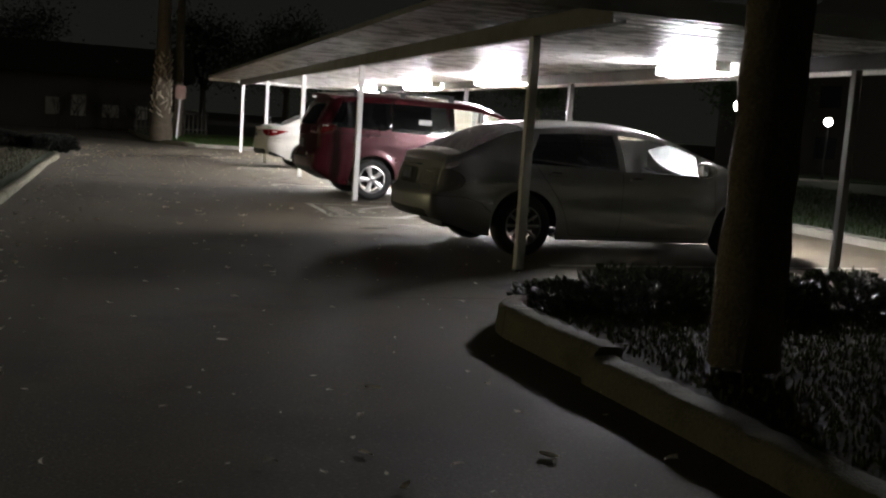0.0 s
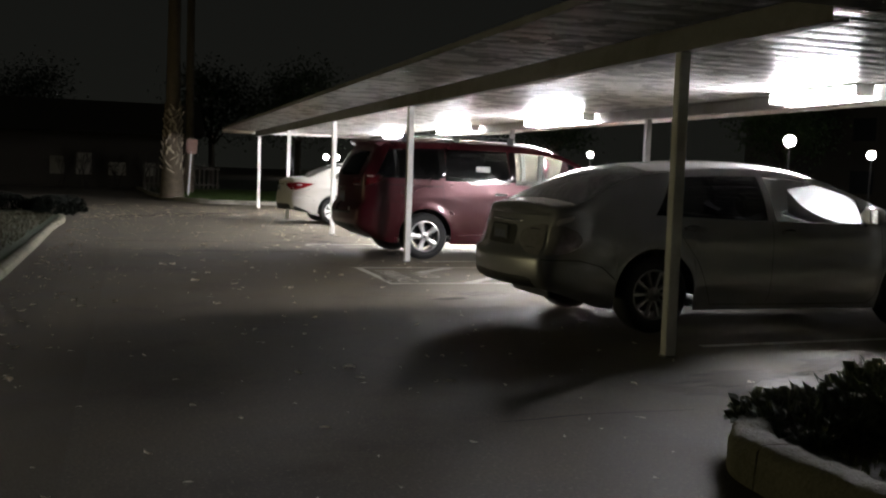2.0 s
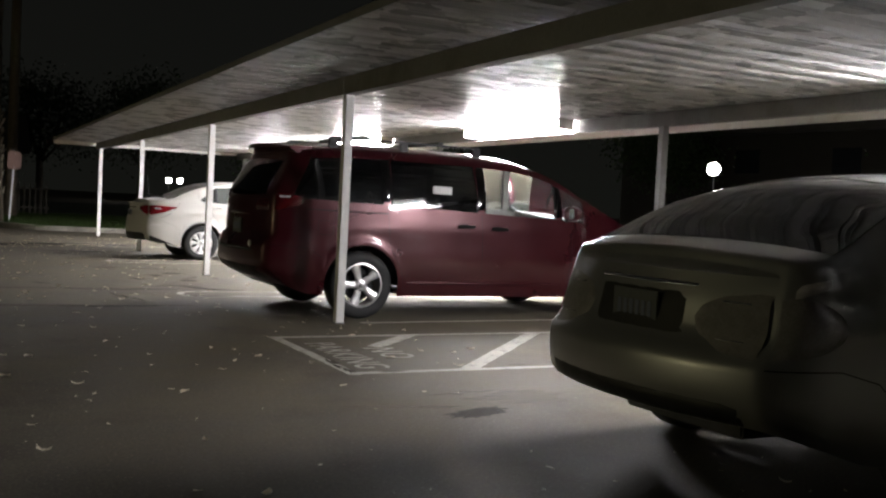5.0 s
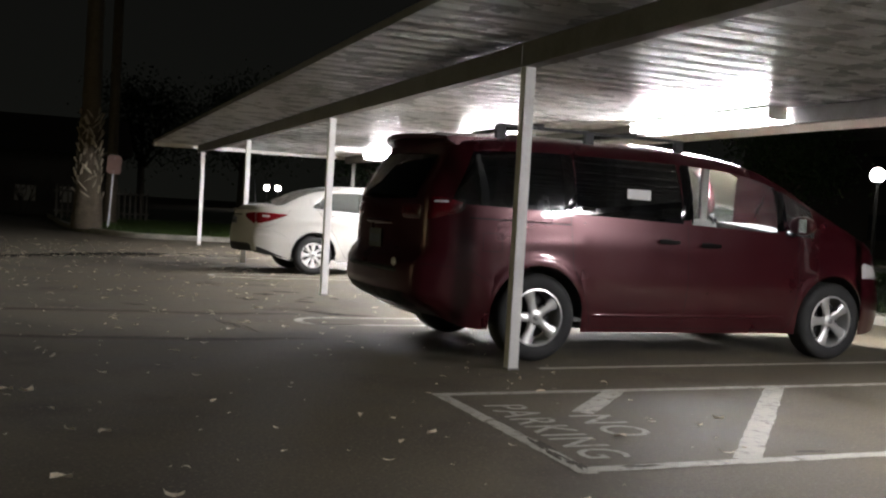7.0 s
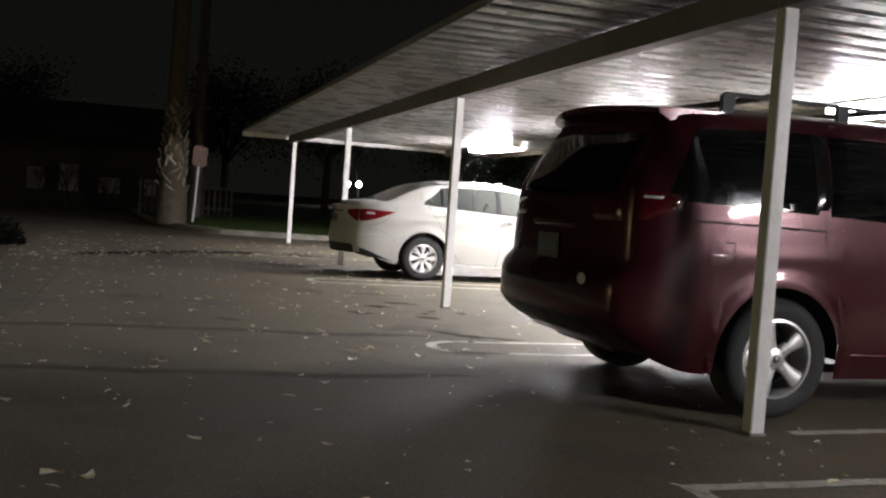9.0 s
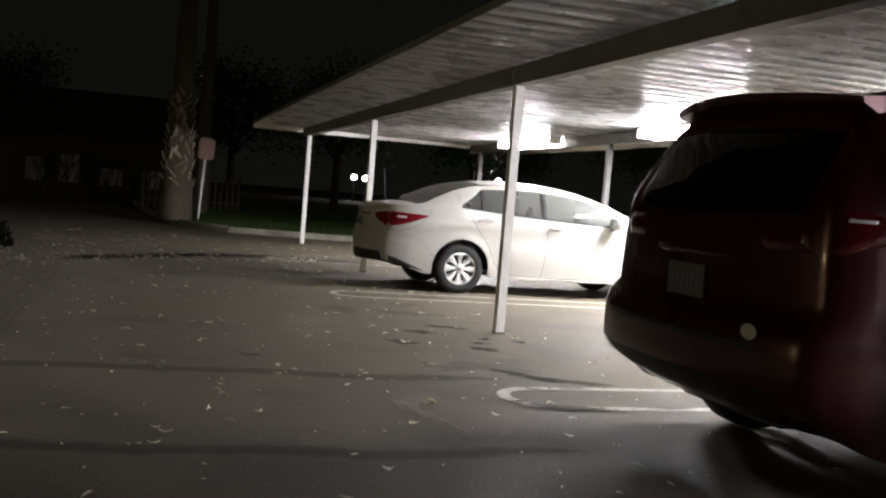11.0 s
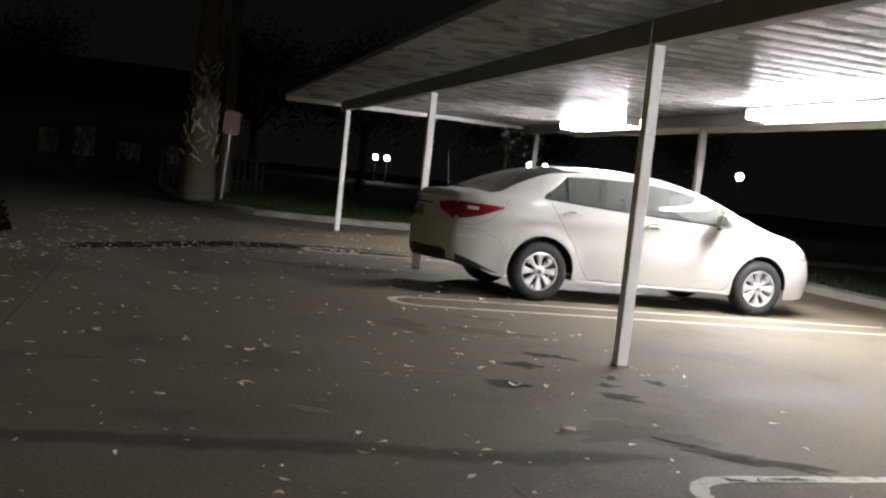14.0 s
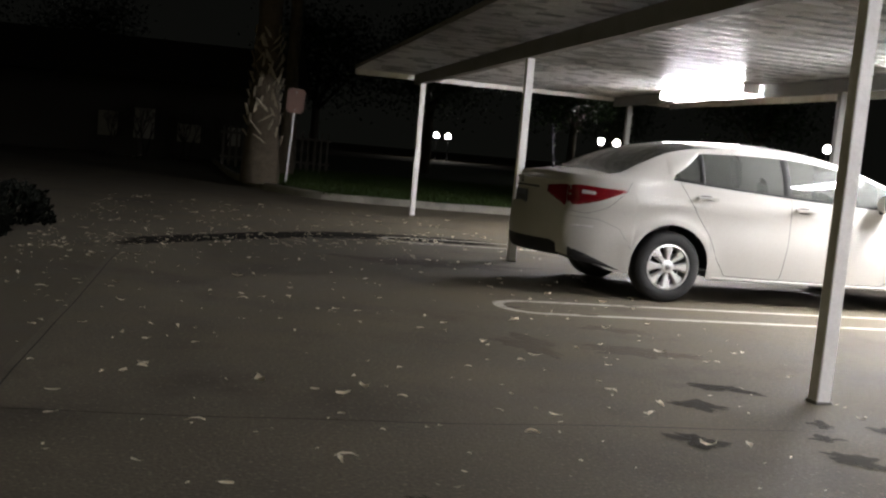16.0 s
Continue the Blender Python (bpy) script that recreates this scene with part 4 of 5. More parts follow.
def wheel(parent, x, y, sg, radius, width, rim_r, spokes, rim_mat, style):
    hub = new("wheel")
    hub.parent = parent
    hub.location = (x, y, radius)
    if sg < 0:
        hub.rotation_euler = (0, 0, math.pi)
    w = width / 2
    bm = bmesh.new()
    lathe(bm, [(rim_r - 0.01, -w + 0.01), (rim_r + 0.012, -w), (radius - 0.05, -w - 0.006), (radius - 0.015, -w + 0.012), (radius, -w + 0.04),
               (radius, w - 0.04), (radius - 0.015, w - 0.012), (radius - 0.05, w + 0.006), (rim_r + 0.012, w), (rim_r - 0.01, w - 0.01)], 48)
    part("tyre", bm, RUBBER, hub, "black rubber tyre", smooth=True, flat_edges=50)
    bm = bmesh.new()
    lathe(bm, [(0.001, -0.02), (rim_r * 0.7, -0.02), (rim_r * 0.72, 0.0), (0.001, 0.0)], 32)
    part("brake_disc", bm, BLACK_PLASTIC, hub, "dark brake drum behind the spokes")
    bm = bmesh.new()
    f = w - 0.012
    lathe(bm, [(rim_r - 0.004, -w + 0.03), (rim_r - 0.004, f - 0.02), (rim_r, f + 0.004), (rim_r - 0.018, f + 0.008), (rim_r - 0.026, f - 0.012), (rim_r - 0.02, -w + 0.03)], 48)
    lathe(bm, [(0.001, f - 0.002), (0.045, f - 0.004), (0.062, f - 0.012), (0.064, f - 0.05)], 24)
    for k in range(spokes):
        a0 = 2 * math.pi * k / spokes
        sides = []
        for r, hw, d in ((0.045, style[0], 0.014), (rim_r * 0.5, style[1], 0.008), (rim_r - 0.016, style[2], 0.006)):
            c, s_ = math.cos(a0), math.sin(a0)
            ring = []
            for t, yy in ((-1, f - d - 0.012), (-0.6, f - d), (0.6, f - d), (1, f - d - 0.012), (1, f - d - 0.035), (-1, f - d - 0.035)):
                px, pz = r * c - hw * t * s_, r * s_ + hw * t * c
                ring.append(bm.verts.new((px, yy, pz)))
            sides.append(ring)
        for p, q in zip(sides, sides[1:]):
            for j in range(6):
                bm.faces.new((p[j], p[(j + 1) % 6], q[(j + 1) % 6], q[j]))
    part("rim", bm, rim_mat, hub, "spoked wheel rim", smooth=True, flat_edges=35)
    bm = bmesh.new()
    lathe(bm, [(0.001, f + 0.004), (0.022, f + 0.003), (0.027, f - 0.006)], 20)
    part("hub_cap", bm, DARK_ALLOY, hub, "small round hub cap", smooth=True)
    return hub


def door_handle(sh, parent, x, z, sg, mat):
    bm = bmesh.new()
    y = sh.side_point(x, z)[1]
    box(bm, (x - 0.105, y + 0.022, z - 0.014), (x + 0.105, y + 0.04, z + 0.016), 0.008)
    box(bm, (x - 0.1, y - 0.02, z - 0.011), (x - 0.07, y + 0.026, z + 0.013), 0.003)
    box(bm, (x + 0.07, y - 0.02, z - 0.011), (x + 0.1, y + 0.026, z + 0.013), 0.003)
    if sg < 0:
        bmesh.ops.transform(bm, matrix=Matrix.Diagonal((1, -1, 1, 1)), verts=bm.verts)
    h = part("door_handle", bm, mat, parent, "pull handle", smooth=True, flat_edges=40)
    bm = bmesh.new()
    bmesh.ops.create_uvsphere(bm, u_segments=16, v_segments=8, radius=1)
    bmesh.ops.transform(bm, matrix=Matrix.Translation((x - 0.01, sg * (y - 0.002), z)) @ Matrix.Diagonal((0.085, 0.006, 0.028, 1)), verts=bm.verts)
    part("handle_cup", bm, GAP, h, "shaded hollow behind the handle", smooth=True)


def mirror(sh, parent, x, z, sg, mat):
    y = sh.side_point(x, z - 0.05)[1]
    bm = bmesh.new()
    bmesh.ops.create_uvsphere(bm, u_segments=20, v_segments=12, radius=1)
    for v in bm.verts:
        v.co.x = max(v.co.x, -0.45)
    bmesh.ops.transform(bm, matrix=Matrix.Translation((x, sg * (y + 0.13), z + 0.03)) @ Matrix.Rotation(sg * -0.15, 4, "Z") @ Matrix.Diagonal((0.11, 0.125, 0.085, 1)), verts=bm.verts)
    m = part("wing_mirror", bm, mat, parent, "rounded wing mirror housing", smooth=True, flat_edges=60)
    bm = bmesh.new()
    box(bm, (x - 0.05, sg * (y + 0.13) - 0.1, z - 0.03), (x - 0.046, sg * (y + 0.13) + 0.1, z + 0.09), 0.001)
    part("mirror_glass", bm, CHROME, m, "mirror glass")
    bm = bmesh.new()
    tube(bm, (x + 0.02, sg * (y - 0.04), z - 0.06), (x + 0.01, sg * (y + 0.09), z - 0.01), 0.03, 0.022, 8)
    part("mirror_arm", bm, BLACK_PLASTIC, m, "black mirror arm", smooth=True)


def seats(parent, rows, z, back):
    for x, ys in rows:
        for yy in ys:
            bm = bmesh.new()
            box(bm, (x - 0.25, yy - 0.24, z), (x + 0.28, yy + 0.24, z + 0.16), 0.05)
            box(bm, (x - 0.34, yy - 0.23, z + 0.08), (x - 0.18, yy + 0.23, z + back), 0.05, Matrix.Translation((x, 0, z)) @ Matrix.Rotation(-0.18, 4, "Y") @ Matrix.Translation((-x, 0, -z)))
            box(bm, (x - 0.42, yy - 0.12, z + back - 0.02), (x - 0.33, yy + 0.12, z + back + 0.13), 0.035)
            part("seat", bm, SEAT, parent, "fabric car seat with headrest", smooth=True, flat_edges=40)
    

def plate(sh, parent, z, mat, bars, v=0.0):
    x, y, _ = sh.end_point(v, z)
    bm = bmesh.new()
    box(bm, (x - 0.012, y - 0.155, z - 0.078), (x - 0.002, y + 0.155, z + 0.078), 0.003)
    p = part("number_plate", bm, mat, parent, "number plate with illegible dark bars")
    for k in range(6):
        bm = bmesh.new()
        yy = y - 0.105 + k * 0.042
        box(bm, (x - 0.0145, yy - 0.013, z - 0.035), (x - 0.0115, yy + 0.013, z + 0.03), 0.0)
        part("plate_bar", bm, bars, p)


# white compact sedan
def white_sedan():
    root = thing("sedan", "white compact sedan parked nose-in under the carport", "car", "parked cars")
    s = dict(rear=0.98, base=2.70, front=0.93, half=0.888, radius=0.315, arch=0.375, tumble=0.40, bulge=0.2, crease=0.86, crown=0.04, paint_label="glossy white painted body",
             top=[(-0.98, 1.03), (-0.92, 1.075), (-0.70, 1.10), (-0.52, 1.135), (-0.36, 1.225), (0.0, 1.385), (0.22, 1.432), (0.45, 1.455), (0.75, 1.47), (1.05, 1.475), (1.4, 1.455), (1.75, 1.40), (2.1, 1.285),
                  (2.45, 1.12), (2.72, 1.015), (2.9, 0.97), (3.2, 0.905), (3.45, 0.81), (3.56, 0.735), (3.63, 0.63)],
             belt=[(-0.98, 1.0), (-0.6, 1.06), (-0.1, 1.085), (0.3, 1.06), (0.8, 1.03), (1.6, 0.99), (2.3, 0.965), (2.75, 0.915), (3.2, 0.83), (3.5, 0.725), (3.63, 0.6)],
             plan=[(-0.98, 0.70), (-0.972, 0.735), (-0.95, 0.785), (-0.905, 0.84), (-0.83, 0.89), (-0.68, 0.945), (-0.35, 0.985), (0.3, 1.0), (2.4, 1.0), (2.9, 0.965), (3.25, 0.88), (3.48, 0.74), (3.6, 0.58), (3.63, 0.5)],
             sill=[(-0.98, 0.36), (-0.7, 0.30), (-0.45, 0.23), (0.5, 0.22), (2.2, 0.22), (3.2, 0.2), (3.63, 0.24)],
             tail=[(0.2, 0.10), (0.36, 0.03), (0.55, 0.0), (0.72, 0.015), (0.8, 0.055), (0.95, 0.06), (1.03, 0.02), (1.1, 0.0)],
             nose=[(0.2, 0.06), (0.45, 0.0), (0.75, 0.08), (0.9, 0.16)],
             lean=[(-0.3, 0.0), (-0.08, 0.0), (0.0, 0.75), (0.2, 0.75), (0.4, 0.4), (0.62, 0.2), (0.9, 0.0), (1.15, -0.12), (1.3, -0.15), (1.7, 0.0), (3, 0.0)])
    sh = Shell(s)
    glass = {"windscreen": HAZED_GLASS, "rear_window": HAZED_GLASS, "clear": HAZED_GLASS}
    car_body(sh, WHITE_PAINT, root, glass, [(-0.04, 2.2, 1, "clear")], (1.72, 2.66), (-0.62, 0.26))
    for sg in (1, -1):
        wheel(root, 0.0, sg * 0.775, sg, 0.315, 0.2, 0.208, 8, ALLOY, (0.018, 0.026, 0.052))
        wheel(root, 2.70, sg * 0.775, sg, 0.315, 0.2, 0.208, 8, ALLOY, (0.018, 0.026, 0.052))
        t = side_panel(sh, "tail_lamp", -0.98, -0.46, lambda x: 0.775 + 0.165 * max(0, (x + 0.98) / 0.52) ** 1.3, lambda x: 0.985 - 0.03 * (x + 0.98) / 0.52, TAIL_RED, root, sg, 0.014, "red tail lamp with a clear band", 14, 6, True)
        side_panel(sh, "clear_band", -0.90, -0.74, lambda x: 0.885, lambda x: 0.95 - 0.08 * (x + 0.90), LAMP_CLEAR, t, sg, 0.02, "clear reversing lens", 6, 3)
        seam(sh, [(x, sh.belt(x) + 0.006) for x in (-0.02, 0.15, 0.3, 0.5, 0.8, 1.1, 1.4, 1.8, 2.2)], root, sg, 0.022)
        seam(sh, [(-0.97, 0.745), (-0.8, 0.73), (-0.62, 0.8), (-0.46, 0.94), (-0.42, 1.03)], root, sg, 0.003)
        side_panel(sh, "headlamp", 3.02, 3.5, lambda x: 0.68 - 0.05 * (x - 3.02), lambda x: 0.80 - 0.16 * (x - 3.02) , LAMP_CLEAR, root, sg, 0.01, "clear swept headlamp")
        seam(sh, [(1.15, 1.0), (1.165, 0.7), (1.13, 0.32), (1.11, 0.255)], root, sg)
        seam(sh, [(0.03, 1.07), (0.12, 0.95), (0.22, 0.80), (0.36, 0.62), (0.45, 0.42), (0.56, 0.265), (1.11, 0.255)], root, sg)
        seam(sh, [(2.30, 0.95), (2.34, 0.6), (2.28, 0.32), (2.2, 0.255), (1.11, 0.255)], root, sg)
        side_panel(sh, "sill_trim", 0.42, 2.28, lambda x: 0.225, lambda x: 0.25, WHITE_PAINT, root, sg, 0.016, "white rocker strip", 20, 3)
        end_panel(sh, "tail_lamp_inner", sg * 1.025, sg * 0.66, lambda v: 0.77 + 0.11 * max(0, 1 - abs(v)) / 0.34, lambda v: 0.975 - 0.03 * max(0, 1 - abs(v)) / 0.34, TAIL_RED, t, 0.014, "red inner lamp section", joined=True, nv=10)
        side_panel(sh, "pillar_cover", 0.225, 0.275, lambda x: sh.belt(x) + 0.01, lambda x: sh.rim_point(x)[1] - 0.05, GAP, root, sg, 0.008, "black quarter window divider", 3, 8)
        side_panel(sh, "rear_pillar", -0.10, 0.25, lambda x: sh.belt(x) + 0.03 + max(0.0, sh.rim_point(x)[1] - sh.belt(x) - 0.07) * min(1, max(0, (x + 0.05) / 0.30)), lambda x: sh.rim_point(x)[1] + 0.0, WHITE_PAINT, root, sg, 0.009, "white sloping rear pillar", 10, 4)
        side_panel(sh, "pillar_cover", 1.07, 1.15, lambda x: sh.belt(x) + 0.01, lambda x: sh.rim_point(x)[1] - 0.05, GAP, root, sg, 0.008, "black door pillar cover", 3, 8)
        door_handle(sh, root, 0.30, 0.945, sg, WHITE_PAINT)
        door_handle(sh, root, 1.29, 0.905, sg, WHITE_PAINT)
        seam(sh, [(-0.97, 0.7), (-0.7, 0.69), (-0.5, 0.62), (-0.385, 0.45)], root, sg, 0.002)
        mirror(sh, root, 2.08, 1.0, sg, WHITE_PAINT)
        # pale strip laid on the bumper corner as a painted gleam
        side_panel(sh, "bumper_highlight", -0.93, -0.72, lambda x: 0.605, lambda x: 0.63, LAMP_CLEAR, root, sg, 0.006, "thin pale strip painted as a highlight on the bumper corner", 6, 2)
        side_panel(sh, "bumper_insert", -0.975, -0.42, lambda x: 0.335 - 0.16 * (x + 0.975), lambda x: 0.465 - 0.40 * (x + 0.975), BLACK_PLASTIC, root, sg, 0.006, "black lower bumper insert", 10, 3)
    end_panel(sh, "bumper_insert", -0.99, 0.99, lambda v: 0.335, lambda v: 0.47, BLACK_PLASTIC, root, 0.008, "black lower bumper insert", nv=16)
    end_panel(sh, "plate_recess", -0.42, 0.42, lambda v: 0.7, lambda v: 0.9, WHITE_PAINT, root, 0.004)
    end_panel(sh, "boot_trim", -0.5, 0.5, lambda v: 0.905, lambda v: 0.93, CHROME, root, 0.014, "chrome strip over the plate")
    plate(sh, root, 0.80, PLATE_DARK, PLATE)
    bm = bmesh.new()
    lathe(bm, [(0.02, 0.0), (0.034, 0.0), (0.034, 0.008), (0.02, 0.008), (0.02, 0.0)], 20, Matrix.Translation((sh.end_point(0, 0.97)[0] - 0.006, 0, 0.975)) @ Matrix.Rotation(math.pi / 2, 4, "Z"))
    part("badge", bm, CHROME, root, "small round chrome badge")
    bm = bmesh.new()
    tube(bm, (-0.72, 0.35, 1.09), (-0.76, 0.36, 1.52), 0.008, 0.005, 6)
    tube(bm, (-0.72, 0.35, 1.085), (-0.725, 0.35, 1.15), 0.016, 0.008, 8)
    part("aerial", bm, BLACK_PLASTIC, root, "thin whip aerial")
    seats(root, ((0.55, (-0.38, 0.38)), (1.42, (-0.38, 0.38))), 0.42, 0.55)
    bm = bmesh.new()
    box(bm, (1.9, -0.7, 0.62), (2.5, 0.7, 0.95), 0.08)
    part("dashboard", bm, BLACK_PLASTIC, root, "dark dashboard")
    bm = bmesh.new()
    box(bm, (-0.5, -0.66, 0.55), (0.1, 0.66, 1.04), 0.05)
    part("parcel_shelf", bm, SEAT, root, "grey parcel shelf")
    return root


def red_minivan():
    root = thing("minivan", "dark red minivan parked nose-in, dusty with tinted rear glass", "car", "parked cars")
    s = dict(rear=1.04, base=3.03, front=1.0, half=0.975, radius=0.35, arch=0.415, tumble=0.24, bulge=0.09, crease=0.93, fold=0.35, crown=0.08, paint_label="dark red metallic body",
             top=[(-1.04, 1.66), (-1.02, 1.71), (-0.9, 1.765), (-0.5, 1.81), (0.3, 1.845), (1.2, 1.845), (1.8, 1.82), (2.15, 1.765), (2.45, 1.66), (2.75, 1.50), (3.0, 1.36), (3.2, 1.255), (3.4, 1.165), (3.7, 1.06), (3.9, 0.94), (4.0, 0.82), (4.03, 0.74)],
             belt=[(-1.04, 1.22), (-0.5, 1.21), (0.6, 1.18), (1.8, 1.14), (2.7, 1.10), (3.2, 1.05), (3.6, 0.95), (3.9, 0.82), (4.03, 0.68)],
             plan=[(-1.04, 0.80), (-1.02, 0.85), (-0.95, 0.90), (-0.75, 0.955), (-0.3, 0.99), (0.4, 1.0), (2.6, 1.0), (3.2, 0.965), (3.6, 0.87), (3.85, 0.72), (3.98, 0.56), (4.03, 0.48)],
             sill=[(-1.04, 0.33), (-0.8, 0.29), (-0.5, 0.25), (0.5, 0.235), (2.5, 0.235), (3.5, 0.22), (4.03, 0.28)],
             tail=[(0.2, 0.36), (0.34, 0.25), (0.38, 0.17), (0.44, 0.06), (0.52, 0.0), (0.74, 0.0), (0.78, 0.03), (0.84, 0.085), (1.1, 0.09), (1.28, 0.11), (1.4, 0.17), (1.55, 0.25), (1.68, 0.31), (1.8, 0.32)],
             nose=[(0.2, 0.06), (0.45, 0.0), (0.75, 0.08), (0.95, 0.18)],
             lean=[(-1.0, 0.0), (-0.9, 0.3), (-0.6, 0.2), (0.2, 0.05), (1.2, -0.06), (2.0, 0.0), (4.0, 0.0)])
    sh = Shell(s)
    glass = {"windscreen": CLEAR_GLASS, "rear_window": DARK_GLASS, "dark": DARK_GLASS, "clear": CLEAR_GLASS}
    car_body(sh, RED_PAINT, root, glass, [(-0.80, 0.22, 1, "dark"), (0.30, 1.36, 1, "dark"), (1.44, 2.38, 1, "clear"), (2.45, 2.78, 1, "clear")], (2.1, 3.22), None)
    for sg in (1, -1):
        for x in (0.0, 3.03):
            wheel(root, x, sg * 0.855, sg, 0.35, 0.225, 0.235, 5, ALLOY, (0.036, 0.034, 0.056))
        t = side_panel(sh, "tail_lamp", -1.02, -0.66, lambda x: 1.07 + 0.09 * max(0, (x + 1.02) / 0.36), lambda x: 1.27 - 0.06 * (x + 1.02), DARK_TAIL_RED, root, sg, 0.016, "red tail lamp", 8, 5)
        side_panel(sh, "clear_band", -1.0, -0.8, lambda x: 1.2, lambda x: 1.25, LAMP_CLEAR, t, sg, 0.022, "clear lens band", 5, 2)
        end_panel(sh, "tail_lamp_inner", sg * 0.98, sg * 0.62, lambda v: 1.08, lambda v: 1.2, DARK_TAIL_RED, t, 0.012, "red inner lamp section")
        side_panel(sh, "headlamp", 3.42, 3.9, lambda x: 0.74, lambda x: 0.90 - 0.14 * (x - 3.42), LAMP_CLEAR, root, sg, 0.012, "clear headlamp")
        seam(sh, [(1.40, 1.14), (1.42, 0.7), (1.40, 0.33), (1.36, 0.27), (0.5, 0.27), (0.44, 0.5), (0.30, 0.78), (0.26, 1.18)], root, sg)
        seam(sh, [(2.60, 1.09), (2.62, 0.7), (2.55, 0.33), (2.5, 0.27), (1.40, 0.27)], root, sg)
        seam(sh, [(-0.62, 1.11), (0.26, 1.1)], root, sg, 0.012)
        side_panel(sh, "body_strip", 0.5, 2.5, lambda x: 0.36, lambda x: 0.395, RED_PAINT, root, sg, 0.016, "red lower body strip", 18, 3)
        seam(sh, [(-0.98, 0.74), (-0.6, 0.72), (-0.43, 0.62)], root, sg)
        seam(sh, [(-0.5, 0.86), (-0.5, 1.0), (-0.34, 1.0), (-0.34, 0.86), (-0.5, 0.86)], root, sg, 0.005)
        door_handle(sh, root, 1.20, 1.0, sg, CHROME)
        door_handle(sh, root, 1.62, 0.985, sg, CHROME)
        for xa, xb in ((0.2, 0.32), (1.34, 1.46), (2.36, 2.47)):
            side_panel(sh, "pillar_cover", xa, xb, lambda x: sh.belt(x) + 0.01, lambda x: sh.rim_point(x)[1] - 0.06, GLOSS_BLACK, root, sg, 0.006, "black pillar cover", 3, 8)
        mirror(sh, root, 2.52, 1.17, sg, RED_PAINT)
        # roof rails
        bm = bmesh.new()
        yy = sg * 0.66
        box(bm, (-0.3, yy - 0.02, 1.855), (1.5, yy + 0.02, 1.88), 0.01)
        for x in (-0.27, 0.55, 1.45):
            box(bm, (x - 0.05, yy - 0.018, 1.75), (x + 0.05, yy + 0.018, 1.87), 0.012)
        part("roof_rail", bm, BLACK_PLASTIC, root, "dark roof rail", smooth=True, flat_edges=40)
    for x in (0.1, 1.0):
        bm = bmesh.new()
        box(bm, (x - 0.035, -0.66, 1.878), (x + 0.035, 0.66, 1.91), 0.01)
        part("cross_bar", bm, BLACK_PLASTIC, root, "dark roof cross bar")
    # tailgate window, spoiler, bumper step
    gate = end_panel(sh, "rear_window", -0.86, 0.86, lambda v: 1.23 + 0.02 * v * v, lambda v: 1.62 - 0.04 * v * v, DARK_GLASS, root, 0.008, "dark tinted tailgate window", nv=16, nz=8)
    bm = bmesh.new()
    sx = sh.x0 + 0.34
    rows = []
    for k in range(13):
        v = -1 + k / 6
        w = 0.70 * v
        d = 0.15 * (1 - v * v)
        rows.append([bm.verts.new(p) for p in ((sx + 0.4, w, 1.815 - 0.06 * v * v), (sx + 0.05, w, 1.80 - 0.05 * v * v), (sx - 0.05 - d, w, 1.775 - 0.035 * v * v), (sx - 0.04 - d, w, 1.735 - 0.02 * v * v), (sx + 0.05, w, 1.67))])
    for p, q in zip(rows, rows[1:]):
        for j in range(4):
            bm.faces.new((p[j], p[j + 1], q[j + 1], q[j]))
    bm.faces.new(rows[0]), bm.faces.new(rows[-1])
    part("roof_spoiler", bm, RED_PAINT, root, "dark red tailgate spoiler lip", smooth=True, flat_edges=35)
    end_panel(sh, "bumper_step", -0.8, 0.8, lambda v: 0.655, lambda v: 0.70, BLACK_PLASTIC, root, 0.01, "black bumper step", nv=14, nz=3)
    end_panel(sh, "lower_valance", -0.9, 0.9, lambda v: 0.35, lambda v: 0.51, BLACK_PLASTIC, root, 0.008, "black lower bumper valance", nv=14, nz=3)
    end_panel(sh, "tailgate_strip", -0.42, 0.42, lambda v: 1.02, lambda v: 1.06, RED_PAINT, root, 0.02, "dark strip over the plate", nv=8, nz=3)
    plate(sh, root, 0.9, PLATE, PLATE_DARK)
    for v, z, r in ((-0.72, 0.735, 0.04),):
        bm = bmesh.new()
        bmesh.ops.create_uvsphere(bm, u_segments=16, v_segments=8, radius=1)
        x, yv, _ = sh.end_point(v, z)
        bmesh.ops.transform(bm, matrix=Matrix.Translation((x, yv, z)) @ Matrix.Diagonal((0.008, 0.055, 0.035, 1)), verts=bm.verts)
        part("oval_sticker", bm, LAMP_CLEAR, root, "small oval white sticker")
    bm = bmesh.new()
    y0 = sh.side_point(0.95, 1.40)[1]
    box(bm, (0.80, -y0 - 0.008, 1.335), (1.03, -y0 + 0.0, 1.42), 0.001)
    part("window_sticker", bm, PAPER, root, "white paper sticker in the window")
    seats(root, ((-0.35, (-0.4, 0.4)), (0.6, (-0.42, 0.42)), (1.75, (-0.42, 0.42))), 0.55, 0.62)
    bm = bmesh.new()
    box(bm, (2.35, -0.75, 0.75), (3.0, 0.75, 1.12), 0.1)
    part("dashboard", bm, BLACK_PLASTIC, root, "dark dashboard")
    return root


